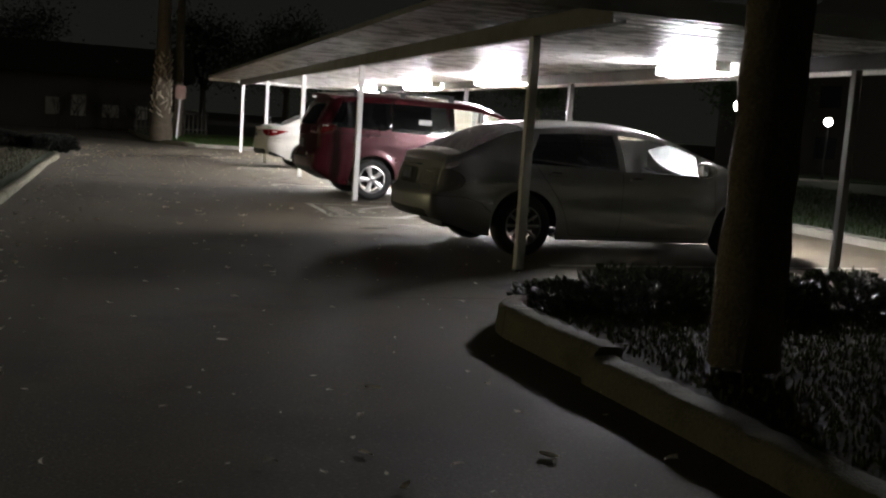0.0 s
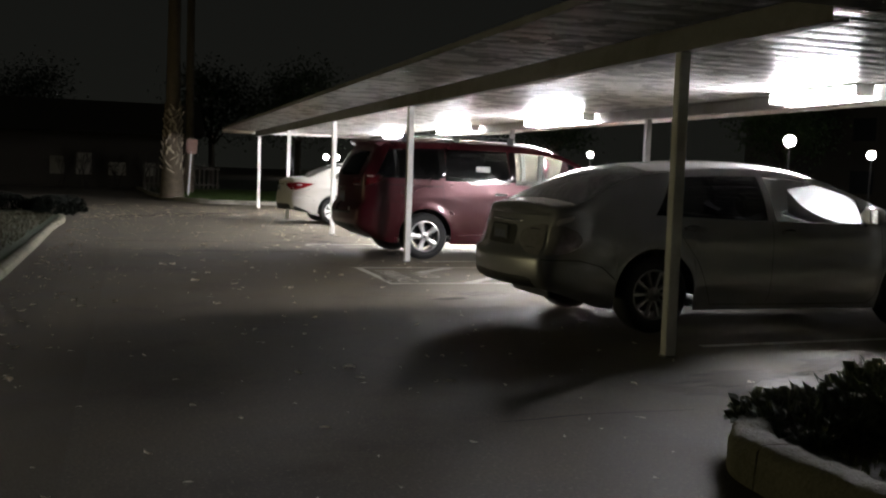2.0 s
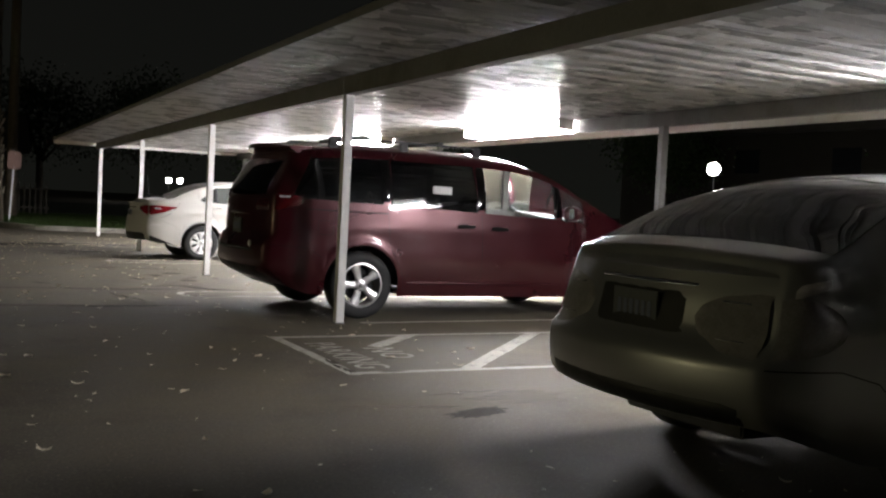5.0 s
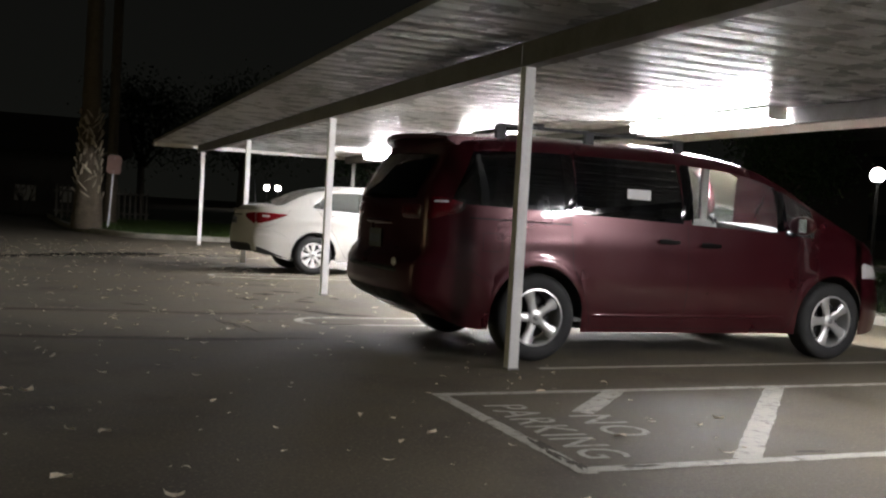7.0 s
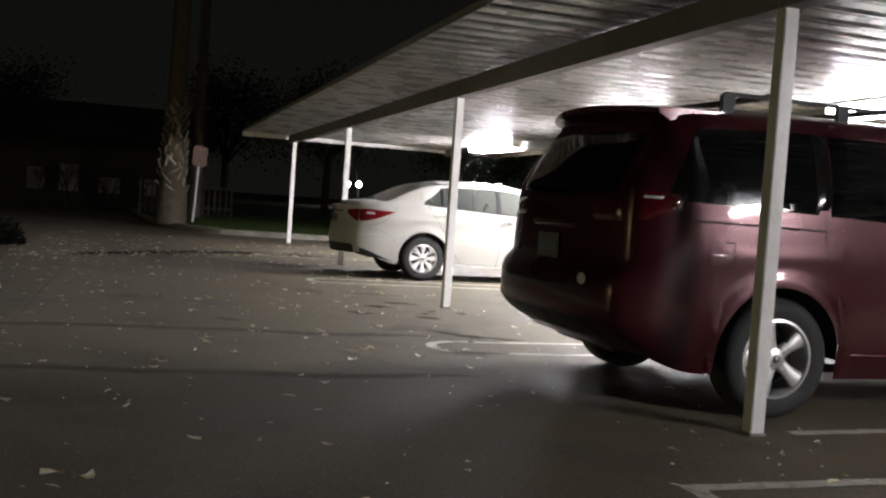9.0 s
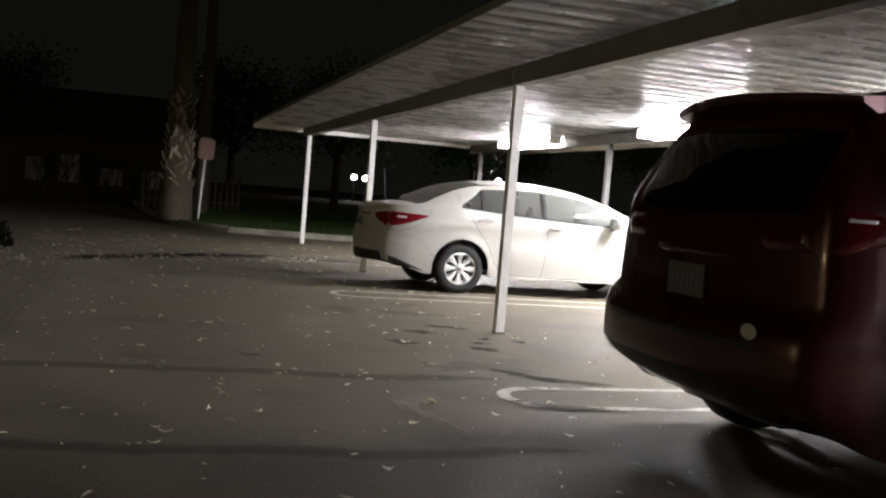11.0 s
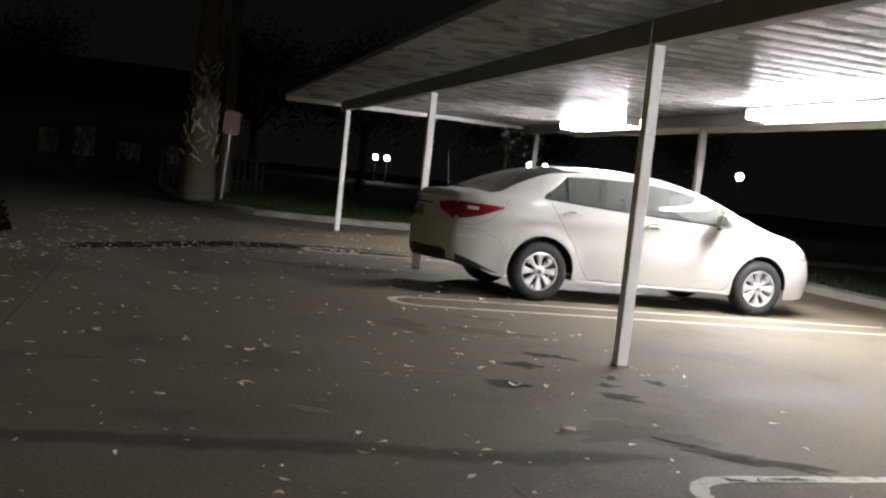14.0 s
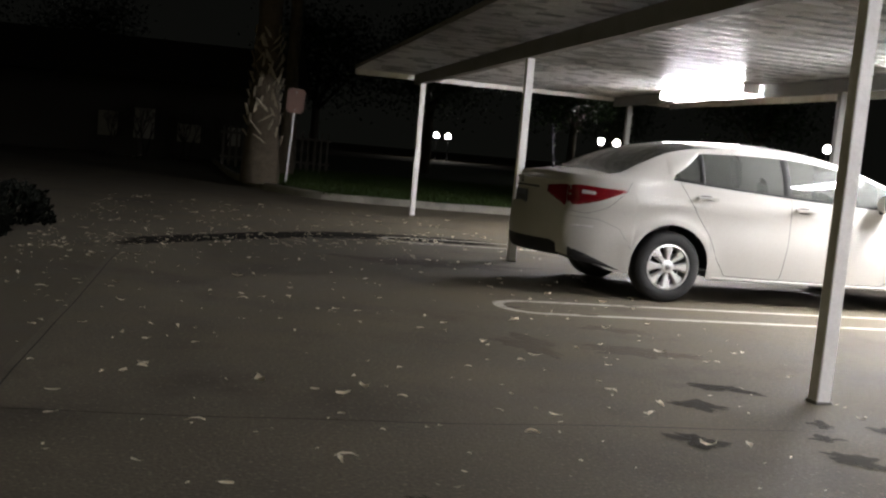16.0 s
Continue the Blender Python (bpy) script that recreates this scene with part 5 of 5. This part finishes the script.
def grey_sedan():
    root = thing("sedan", "silver-grey midsize sedan parked nose-in, dusty and in shade", "car", "parked cars")
    s = dict(rear=1.05, base=2.75, front=0.95, half=0.905, radius=0.325, arch=0.385, tumble=0.40, bulge=0.12, crease=0.78, paint_label="silver-grey metallic body",
             top=[(-1.05, 0.99), (-1.0, 1.04), (-0.8, 1.07), (-0.62, 1.135), (-0.45, 1.225), (-0.16, 1.36), (0.1, 1.41), (0.35, 1.437), (0.7, 1.46), (1.1, 1.468), (1.45, 1.45), (1.8, 1.385), (2.15, 1.265),
                  (2.5, 1.11), (2.75, 1.015), (3.0, 0.965), (3.3, 0.90), (3.55, 0.8), (3.65, 0.72), (3.70, 0.62)],
             belt=[(-1.05, 0.95), (-0.6, 0.985), (0.0, 0.98), (0.8, 0.96), (1.6, 0.945), (2.4, 0.925), (2.8, 0.90), (3.25, 0.82), (3.55, 0.72), (3.70, 0.6)],
             plan=[(-1.05, 0.77), (-1.03, 0.82), (-0.94, 0.88), (-0.75, 0.935), (-0.35, 0.98), (0.3, 1.0), (2.4, 1.0), (2.95, 0.965), (3.3, 0.88), (3.55, 0.74), (3.66, 0.58), (3.70, 0.5)],
             sill=[(-1.05, 0.36), (-0.75, 0.28), (-0.45, 0.21), (0.5, 0.19), (2.2, 0.19), (3.2, 0.2), (3.70, 0.25)],
             tail=[(0.2, 0.2), (0.32, 0.1), (0.4, 0.02), (0.5, 0.0), (0.60, 0.0), (0.64, 0.03), (0.68, 0.075), (0.86, 0.12), (0.98, 0.15), (1.04, 0.14), (1.1, 0.15)],
             nose=[(0.2, 0.06), (0.45, 0.0), (0.75, 0.08), (0.9, 0.16)],
             lean=[(-0.4, 0.0), (-0.18, 0.6), (0.1, 0.5), (0.4, 0.2), (0.9, 0.0), (1.25, -0.12), (1.4, -0.12), (1.8, 0.0), (3, 0.0)])
    sh = Shell(s)
    glass = {"windscreen": CLEAR_GLASS, "rear_window": DARK_GLASS, "dark": DARK_GLASS, "clear": CLEAR_GLASS}
    car_body(sh, GREY_PAINT, root, glass, [(-0.02, 1.12, 1, "dark"), (1.2, 2.15, 1, "clear")], (1.72, 2.66), (-0.74, 0.02))
    for sg in (1, -1):
        for x in (0.0, 2.75):
            wheel(root, x, sg * 0.79, sg, 0.325, 0.21, 0.215, 10, DARK_ALLOY, (0.012, 0.014, 0.018))
        t = side_panel(sh, "tail_lamp", -1.04, -0.70, lambda x: 0.765 - 0.135 * math.sqrt(max(0, 1 - ((x + 1.04) / 0.34) ** 2)), lambda x: 0.765 + 0.125 * math.sqrt(max(0, 1 - ((x + 1.04) / 0.34) ** 2)), LAMP_SMOKE, root, sg, 0.014, "smoky clear tail lamp", 10, 6, True)
        end_panel(sh, "tail_lamp_inner", sg * 1.0, sg * 0.5, lambda v: 0.765 - 0.135 * math.sqrt(max(0, 1 - ((1 - abs(v)) / 0.5) ** 2)), lambda v: 0.765 + 0.125 * math.sqrt(max(0, 1 - ((1 - abs(v)) / 0.5) ** 2)), LAMP_SMOKE, t, 0.014, "rounded inner lamp section", joined=True, nv=10)
        side_panel(sh, "corner_lens", -1.0, -0.80, lambda x: 0.87 + 0.25 * (x + 1.0), lambda x: 0.93 + 0.16 * (x + 1.0), LAMP_CLEAR, t, sg, 0.012, "clear corner lens", 6, 3)
        side_panel(sh, "headlamp", 3.1, 3.58, lambda x: 0.66, lambda x: 0.80 - 0.16 * (x - 3.1), LAMP_CLEAR, root, sg, 0.012, "clear headlamp")
        seam(sh, [(1.16, 0.96), (1.18, 0.7), (1.16, 0.3), (1.12, 0.235), (0.56, 0.24), (0.48, 0.45), (0.4, 0.62), (0.2, 0.85), (0.08, 1.0)], root, sg)
        seam(sh, [(2.36, 0.92), (2.40, 0.6), (2.32, 0.3), (2.25, 0.235), (1.12, 0.235)], root, sg)
        door_handle(sh, root, 0.36, 0.88, sg, GREY_PAINT)
        door_handle(sh, root, 1.36, 0.86, sg, GREY_PAINT)
        seam(sh, [(-1.02, 0.6), (-0.7, 0.6), (-0.5, 0.55), (-0.39, 0.45)], root, sg, 0.006)
        mirror(sh, root, 2.16, 0.99, sg, GREY_PAINT)
    end_panel(sh, "bumper_insert", -0.95, 0.95, lambda v: 0.36, lambda v: 0.45, BLACK_PLASTIC, root, 0.008, "black lower bumper insert", nv=16)
    end_panel(sh, "plate_recess", -0.45, 0.45, lambda v: 0.67, lambda v: 0.87, BLACK_PLASTIC, root, 0.006, "dark plate recess", nv=10)
    end_panel(sh, "boot_trim", -0.5, 0.5, lambda v: 0.885, lambda v: 0.905, CHROME, root, 0.016, "chrome strip over the plate")
    plate(sh, root, 0.77, PLATE, PLATE_DARK)
    for sg in (1, -1):
        for z in (0.69, 0.84):
            end_panel(sh, "lamp_trim", sg * 0.92, sg * 0.68, lambda v: z - 0.008, lambda v: z + 0.008, CHROME, root, 0.022, "thin chrome lamp trim", nv=6, nz=2)
    seats(root, ((0.55, (-0.38, 0.38)), (1.45, (-0.38, 0.38))), 0.42, 0.55)
    bm = bmesh.new()
    box(bm, (1.95, -0.7, 0.62), (2.55, 0.7, 0.92), 0.08)
    part("dashboard", bm, BLACK_PLASTIC, root, "dark dashboard")
    return root


white_car = white_sedan()
white_car.matrix_basis = pose(4.36, 28.45, 0, 0, 0, 1.6)
van = red_minivan()
van.matrix_basis = pose(4.03, 19.81, 0, 0, 0, 1.6)
grey_car = grey_sedan()
grey_car.matrix_basis = pose(4.10, 12.98, 0, 0, 0, 1.5) @ Matrix.Diagonal((1, 1, 1.03, 1))


# ---- palms, shrubs, sign, garden lamps ----
def palm(label, height, r0, r1, seed, boots_to, fronds=26):
    root = thing("palm_tree", label, "palm tree", "palms")
    rnd = random.Random(seed)
    bm = bmesh.new()
    n, m = 18, 40
    rings = []
    for i in range(m + 1):
        t = i / m
        r = (r1 + (r0 - r1) * (1 - t) ** 5.0) * (1 + 0.05 * (i % 2))
        rings.append([bm.verts.new((r * (1 + rnd.uniform(-.06, .06)) * math.cos(6.2832 * k / n), r * (1 + rnd.uniform(-.06, .06)) * math.sin(6.2832 * k / n), height * t)) for k in range(n)])
    for a, b in zip(rings, rings[1:]):
        for k in range(n):
            bm.faces.new((a[k], a[(k + 1) % n], b[(k + 1) % n], b[k]))
    part("trunk", bm, BARK, root, "rough brown palm trunk", smooth=True, flat_edges=50)
    # old leaf bases
    vs, fs = [], []
    count = int(boots_to * 30)
    for k in range(count):
        z = boots_to * (0.25 + 0.75 * (k / count) ** 0.8)
        a = k * 2.399 + rnd.uniform(-.2, .2)
        t = z / height
        r = r1 + (r0 - r1) * (1 - t) ** 5.0
        l, w, out = rnd.uniform(0.12, 0.28), rnd.uniform(0.03, 0.07), rnd.uniform(0.0, 0.06)
        skew = rnd.uniform(-0.24, 0.24)
        c, s = math.cos(a), math.sin(a)
        i = len(vs)
        for rr, ww, zz, th in ((r - 0.03, w, z - 0.05, 0.0), (r + out * 0.6, w * 0.8, z + l * 0.55, 0.0), (r + out, w * 0.45, z + l, 0.0)):
            for side, dr in ((-1, 0), (0, 0.035), (1, 0), (0, -0.02)):
                off = ww * side + skew * (zz - z) / l
                vs.append(((rr + dr) * c - off * s, (rr + dr) * s + off * c, zz))
        for row in range(2):
            for q in range(4):
                fs.append((i + 4 * row + q, i + 4 * row + (q + 1) % 4, i + 4 * row + 4 + (q + 1) % 4, i + 4 * row + 4 + q))
        fs.append((i + 8, i + 9, i + 10, i + 11))
    if vs:
        o = raw_part("shaggy_bark", vs, fs, BOOT, root, "dry criss-crossed old leaf bases")
        o["kind"] = "stuff"
    # crown
    for f in range(fronds):
        a = f * 2.399
        up = rnd.uniform(-0.5, 1.1)
        L = rnd.uniform(1.6, 2.2)
        vs, fs = [], []
        c, s = math.cos(a), math.sin(a)
        spine = []
        for k in range(13):
            t = k / 12
            d, z = L * t * math.cos(up * (1 - t * 0.4)), height + L * t * math.sin(up) - 0.9 * t * t * L * 0.6
            spine.append((d, z))
        for k in range(13):
            d, z = spine[k]
            w = 0.02
            vs += [(d * c - w * s, d * s + w * c, z), (d * c + w * s, d * s - w * c, z)]
            if k:
                j = len(vs) - 4
                fs.append((j, j + 1, j + 3, j + 2))
        for k in range(2, 13):
            d, z = spine[k]
            for side in (-1, 1):
                for q in range(2):
                    l = 0.55 * math.sin(math.pi * (0.15 + 0.8 * k / 12)) + 0.08
                    dd = d + q * L / 26
                    tip = (dd + l * 0.45, side * l * 0.85, z - 0.12 - l * 0.25)
                    i = len(vs)
                    for px, py, pz in ((dd, 0, z), (dd + 0.05, 0, z), tip):
                        vs.append((px * c - py * s, px * s + py * c, pz))
                    fs.append((i, i + 1, i + 2))
        raw_part("frond", vs, fs, FROND, root)
    return root


far_palm = palm("tall palm with a shaggy trunk of old leaf bases", 11.5, 0.42, 0.21, 41, 3.2)
far_palm.matrix_basis = pose(1.27, 41.3, 0.1)
slim_palm = palm("slim dark palm standing on the lawn behind the sign", 10.0, 0.22, 0.15, 43, 0.0)
slim_palm.matrix_basis = pose(2.12, 46.5, 0.1)
near_palm = palm("palm trunk standing in the planting bed beside the kerb", 8.5, 0.19, 0.15, 42, 0.0)
near_palm.matrix_basis = pose(3.2, 6.65, 0.18)


def shrub(label, lx, ly, lz, seed, n, leaf=0.05, mat=None):
    """A low clipped shrub: twigs and many small leaves."""
    root = thing("shrub", label, "shrub", "shrubs")
    rnd = random.Random(seed)
    bm = bmesh.new()
    for k in range(14):
        x, y = rnd.uniform(-.4, .4) * lx, rnd.uniform(-.35, .35) * ly
        tube(bm, (x * 0.5, y * 0.5, 0), (x, y, lz * rnd.uniform(0.6, 0.9)), 0.008, 0.004, 5, False)
    o = part("twig_work", bm, TREE_BARK, root, "thin brown twigs")
    o["kind"] = "stuff"
    vs, fs = [], []
    for _ in range(n):
        while True:
            p = Vector((rnd.uniform(-1, 1), rnd.uniform(-1, 1), rnd.uniform(-0.2, 1)))
            q = abs(p.x) ** 3 + abs(p.y) ** 3 + abs(max(0, p.z)) ** 3
            if 0.35 < q < 1.0:
                break
        lump = 0.88 + 0.16 * noise.noise(Vector((p.x * lx * 2.2 + seed, p.y * ly * 2.2, p.z * 1.4)))
        c = Vector((p.x * lx / 2 * lump, p.y * ly / 2 * lump, max(0.02, p.z * lz * lump)))
        l = leaf * rnd.uniform(0.6, 1.3)
        d = (Vector((p.x, p.y, p.z + 0.4)).normalized() + Vector((rnd.uniform(-1, 1), rnd.uniform(-1, 1), rnd.uniform(-.6, .9)))).normalized()
        u = d.orthogonal().normalized() * l * 0.42
        f = u.cross(d).normalized() * l * 0.12
        i = len(vs)
        vs += [c, c + d * l * 0.5 + u + f, c + d * l, c + d * l * 0.5 - u + f]
        fs.append((i, i + 1, i + 2, i + 3))
    o = raw_part("foliage", vs, fs, mat or LEAF, root, "small dark glossy leaves")
    o["kind"] = "stuff"
    return root


rnd = random.Random(5)
for k in range(9):
    lz = 0.15 if k == 0 else 0.24 + 0.05 * rnd.random()
    sb = shrub("low pale green shrub in the planting bed", 0.7 if k == 0 else 1.15, 0.8, lz, 60 + k, 700 if k == 0 else 1500, 0.068, BED_LEAF)
    sb.matrix_basis = pose(3.02 if k == 0 else 2.75 + 0.93 * k, 8.6 + rnd.uniform(-.05, .05), 0.125, 0, 0, rnd.uniform(-8, 8))
# corner hedge, its shade put into the leaf colour
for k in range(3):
    sb = shrub("low hedge shrub at the lawn's corner beside the lane, its leaves blackened as in shade", 1.5, 1.0, 0.42, 90 + k, 2600, 0.06, SHADED_LEAF)
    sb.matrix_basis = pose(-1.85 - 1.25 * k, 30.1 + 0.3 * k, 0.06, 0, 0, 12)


sb = shrub("low hedge shrub at the lawn's corner beside the lane, its leaves blackened as in shade", 1.0, 1.5, 0.45, 97, 2600, 0.06, SHADED_LEAF)
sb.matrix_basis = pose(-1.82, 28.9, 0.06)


def sign_post(label):
    root = thing("sign", label, "sign")
    bm = bmesh.new()
    box(bm, (-0.022, -0.012, 0), (0.022, 0.012, 2.1), 0.004)
    part("pole", bm, GALV, root, "thin galvanised steel pole")
    bm = bmesh.new()
    box(bm, (-0.205, -0.02, 1.58), (0.205, -0.014, 2.12), 0.0)
    bmesh.ops.bevel(bm, geom=[e for e in bm.edges if abs(e.verts[0].co.y - e.verts[1].co.y) > 0.003], offset=0.04, segments=4, affect="EDGES")
    p = part("sign_panel", bm, SIGN_RED, root, "faded reddish sign panel with rounded corners")
    for z in (1.66, 2.04):
        bm = bmesh.new()
        lathe(bm, [(0.001, -0.004), (0.012, -0.003), (0.014, 0.0)], 10, Matrix.Translation((0, -0.021, z)))
        part("bolt", bm, GALV, p)
    return root


sg_post = sign_post("faded reddish parking sign on a slightly leaning thin pole")
sg_post.matrix_basis = pose(1.86, 41.9, 0.1, 0, 3.0, 12)


def globe_lamp(label, z, r):
    root = thing("globe_lamp", label, "garden lamp", "globe lamps")
    bm = bmesh.new()
    lathe(bm, [(0.09, 0.0), (0.085, 0.15), (0.045, 0.22), (0.038, z - r - 0.06), (0.075, z - r - 0.04), (0.08, z - r + 0.03)], 14, Matrix.Rotation(math.pi / 2, 4, "X"))
    part("pole", bm, BLACK_PLASTIC, root, "dark lamp pole", smooth=True, flat_edges=40)
    bm = bmesh.new()
    bmesh.ops.create_uvsphere(bm, u_segments=24, v_segments=16, radius=r)
    bmesh.ops.translate(bm, verts=bm.verts, vec=(0, 0, z))
    part("globe", bm, GLOBE, root, "glowing round white globe", smooth=True)
    return root


lamp_g = globe_lamp("lit white globe lamp on a dark pole", 2.55, 0.175)
lamp_g.matrix_basis = pose(19.2, 30.8, 0.1)
for x, y in ((25.2, 57.2), (29.2, 38.9), (40.2, 60.1)):
    copy_thing(lamp_g, pose(x, y, 0.1))
for x, y in ((18.6, 66.2), (19.5, 66.4)):
    copy_thing(lamp_g, pose(x, y, -0.25))
far_g = globe_lamp("far lit white globe lamp on a dark pole", 2.7, 0.3)
far_g.matrix_basis = pose(22.6, 125.0, 0)
copy_thing(far_g, pose(23.9, 125.0, 0))


# ---- distant buildings and trees ----
def building(label, lx, ly, h, windows, m, wall_mat, pane_mat):
    root = thing("building", label, "building", at=m)
    bm = bmesh.new()
    box(bm, (0, 0, 0), (lx, ly, h), 0.02)
    wall = part("wall", bm, wall_mat, root, "dark stucco wall")
    bm = bmesh.new()
    vs = [bm.verts.new(p) for p in ((-0.6, -0.6, h), (lx + 0.6, -0.6, h), (lx + 0.6, ly + 0.6, h), (-0.6, ly + 0.6, h), (-0.6, ly / 2, h + ly * 0.22), (lx + 0.6, ly / 2, h + ly * 0.22))]
    for f in ((0, 1, 5, 4), (3, 4, 5, 2), (0, 4, 3), (1, 2, 5), (0, 3, 2, 1)):
        bm.faces.new([vs[k] for k in f])
    part("roof", bm, ROOF_DARK, root, "dark pitched roof")
    for side, a, z0, w, hh in windows:
        bm = bmesh.new()
        if side == "front":
            box(bm, (a, -0.04, z0), (a + w, 0.02, z0 + hh), 0.01)
        else:
            box(bm, (-0.04, a, z0), (0.02, a + w, z0 + hh), 0.01)
        wd = part("window", bm, wall_mat, root, "painted window frame")
        bm = bmesh.new()
        if side == "front":
            box(bm, (a + 0.07, -0.05, z0 + 0.07), (a + w - 0.07, -0.03, z0 + hh - 0.07))
        else:
            box(bm, (-0.05, a + 0.07, z0 + 0.07), (-0.03, a + w - 0.07, z0 + hh - 0.07))
        part("pane", bm, pane_mat, wd, "window pane")
    return root


building("low dark building with pale blinds in its windows", 26, 8, 2.7, [("front", 19.25, 0.55, 0.8, 1.0), ("front", 20.45, 0.55, 0.85, 1.2), ("front", 21.95, 0.55, 0.95, 0.78), ("front", 23.7, 0.55, 0.6, 0.8)], pose(-23.2, 56.4, 0), DARK_WALL, BLIND)
building("dark two-storey apartment building behind the lawn", 10, 40, 5.6, [("side", 3 + 5.5 * k, z, 1.6, 1.3) for k in range(7) for z in (0.9, 3.6)], pose(40, 16, 0, 0, 0, 8), DARK_WALL, WINDOW_DARK)


def tree(label, h, r, seed, n):
    root = thing("tree", label, "tree", "distant trees")
    rnd = random.Random(seed)
    bm = bmesh.new()
    tube(bm, (0, 0, 0), (0.05, 0, h * 0.45), 0.22, 0.15, 12)
    tips = []
    for k in range(9):
        a = k * 2.4
        p = Vector((math.cos(a) * r * rnd.uniform(0.3, 0.7), math.sin(a) * r * rnd.uniform(0.3, 0.7), h * rnd.uniform(0.55, 0.9)))
        tube(bm, (0.05, 0, h * rnd.uniform(0.3, 0.45)), p, 0.09, 0.03, 7)
        tips.append(p)
    part("trunk", bm, TREE_BARK, root, "dark branching trunk", smooth=True)
    vs, fs = [], []
    for _ in range(n):
        t = rnd.choice(tips)
        c = t + Vector((rnd.gauss(0, r * 0.28), rnd.gauss(0, r * 0.28), rnd.gauss(0, h * 0.09)))
        l = rnd.uniform(0.1, 0.22)
        d = Vector((rnd.uniform(-1, 1), rnd.uniform(-1, 1), rnd.uniform(-1, 1))).normalized()
        u = d.orthogonal().normalized() * l * 0.4
        i = len(vs)
        vs += [c, c + d * l * 0.5 + u, c + d * l, c + d * l * 0.5 - u]
        fs.append((i, i + 1, i + 2, i + 3))
    o = raw_part("crown", vs, fs, LEAF, root, "dark uneven leafy crown")
    o["kind"] = "stuff"
    return root


t1 = tree("dark leafy tree beyond the lawn", 7.0, 3.0, 71, 7000)
t1.matrix_basis = pose(9.0, 62.0, 0.1)
for x, y, rz in ((-6.0, 70.0, 40), (-13.0, 72.0, 100), (4.5, 66.0, 200), (17.0, 66.0, 300), (26.0, 64.0, 20), (33.0, 50.0, 80), (31.0, 30.0, 140), (30.0, 18.0, 260), (24.0, 78.0, 10)):
    copy_thing(t1, pose(x, y, 0.1, 0, 0, rz))


def picket_fence(label, length, n, height):
    root = thing("fence", label, "fence")
    bm = bmesh.new()
    box(bm, (-0.045, 0, 0), (0.045, 0.018, height), 0.0)
    for v in bm.verts:
        if v.co.z > height - 0.01:
            v.co.x *= 0.45
    first = part("picket", bm, PICKET, root)
    for k in range(1, n):
        o = new("picket", first.data)
        o.parent = root
        o.location = (k * length / (n - 1), 0, 0)
    for z in (0.25, height - 0.25):
        bm = bmesh.new()
        box(bm, (-0.1, 0.02, z), (length + 0.1, 0.055, z + 0.07), 0.004)
        part("rail", bm, PICKET, root)
    return root


back_fence = picket_fence("low weathered pale picket fence behind the palm", 3.1, 17, 1.22)
back_fence.matrix_basis = pose(0.45, 50.0, 0.11)


def bare_shrub(label, height, seed):
    """Thin forking branches without leaves."""
    root = thing("bare_shrub", label, "shrub", "bare shrubs")
    rnd = random.Random(seed)
    bm = bmesh.new()

    def grow(p, d, l, r, depth):
        q = p + d * l
        tube(bm, p, q, r, r * 0.65, 5, False)
        if depth:
            for _ in range(rnd.choice((2, 2, 3))):
                e = (d + Vector((rnd.uniform(-.8, .8), rnd.uniform(-.5, .5), rnd.uniform(-.1, .5)))).normalized()
                grow(q, e, l * rnd.uniform(0.55, 0.8), r * 0.6, depth - 1)

    for _ in range(4):
        grow(Vector((rnd.uniform(-.25, .25), rnd.uniform(-.15, .15), 0)), Vector((rnd.uniform(-.35, .35), rnd.uniform(-.2, .2), 1)).normalized(), height * 0.36, 0.035, 4)
    o = part("branch_work", bm, DARK_WOOD, root, "dark forking branches")
    o["kind"] = "stuff"
    return root


for k, (x, y) in enumerate(((-3.4, 54.6), (-2.2, 54.9), (-0.8, 54.4), (0.6, 54.8))):
    b = bare_shrub("dark leafless shrub against the building's wall", 1.7 + 0.3 * (k % 2), 120 + k)
    b.matrix_basis = pose(x, y, 0)


# ---- street lamp on the far side of the lane ----
def street_lamp(label):
    root = thing("street_lamp", label, "street lamp")
    bm = bmesh.new()
    lathe(bm, [(0.11, 0.0), (0.1, 0.2), (0.06, 0.3), (0.045, 2.25), (0.05, 2.3)], 14, Matrix.Rotation(math.pi / 2, 4, "X"))
    part("pole", bm, GALV, root, "grey steel pole", smooth=True, flat_edges=40)
    tilt = Matrix.Translation((0, 0, 2.25)) @ Matrix.Rotation(radians(-42), 4, "Y")
    bm = bmesh.new()
    box(bm, (-0.06, -0.17, 0.0), (0.5, 0.17, 0.09), 0.02, tilt)
    head = part("lamp_head", bm, GALV, root, "flat grey lamp head")
    bm = bmesh.new()
    box(bm, (0.12, -0.13, -0.018), (0.46, 0.13, -0.004), 0.004, tilt)
    part("lens", bm, STREET_GLOW, head, "glowing yellowish lens")
    return root


lane_lamp = street_lamp("grey street lamp with a yellowish light beside the lane")
lane_lamp.matrix_basis = pose(-20.0, 22.0, 0.05, 0, 0, 0)
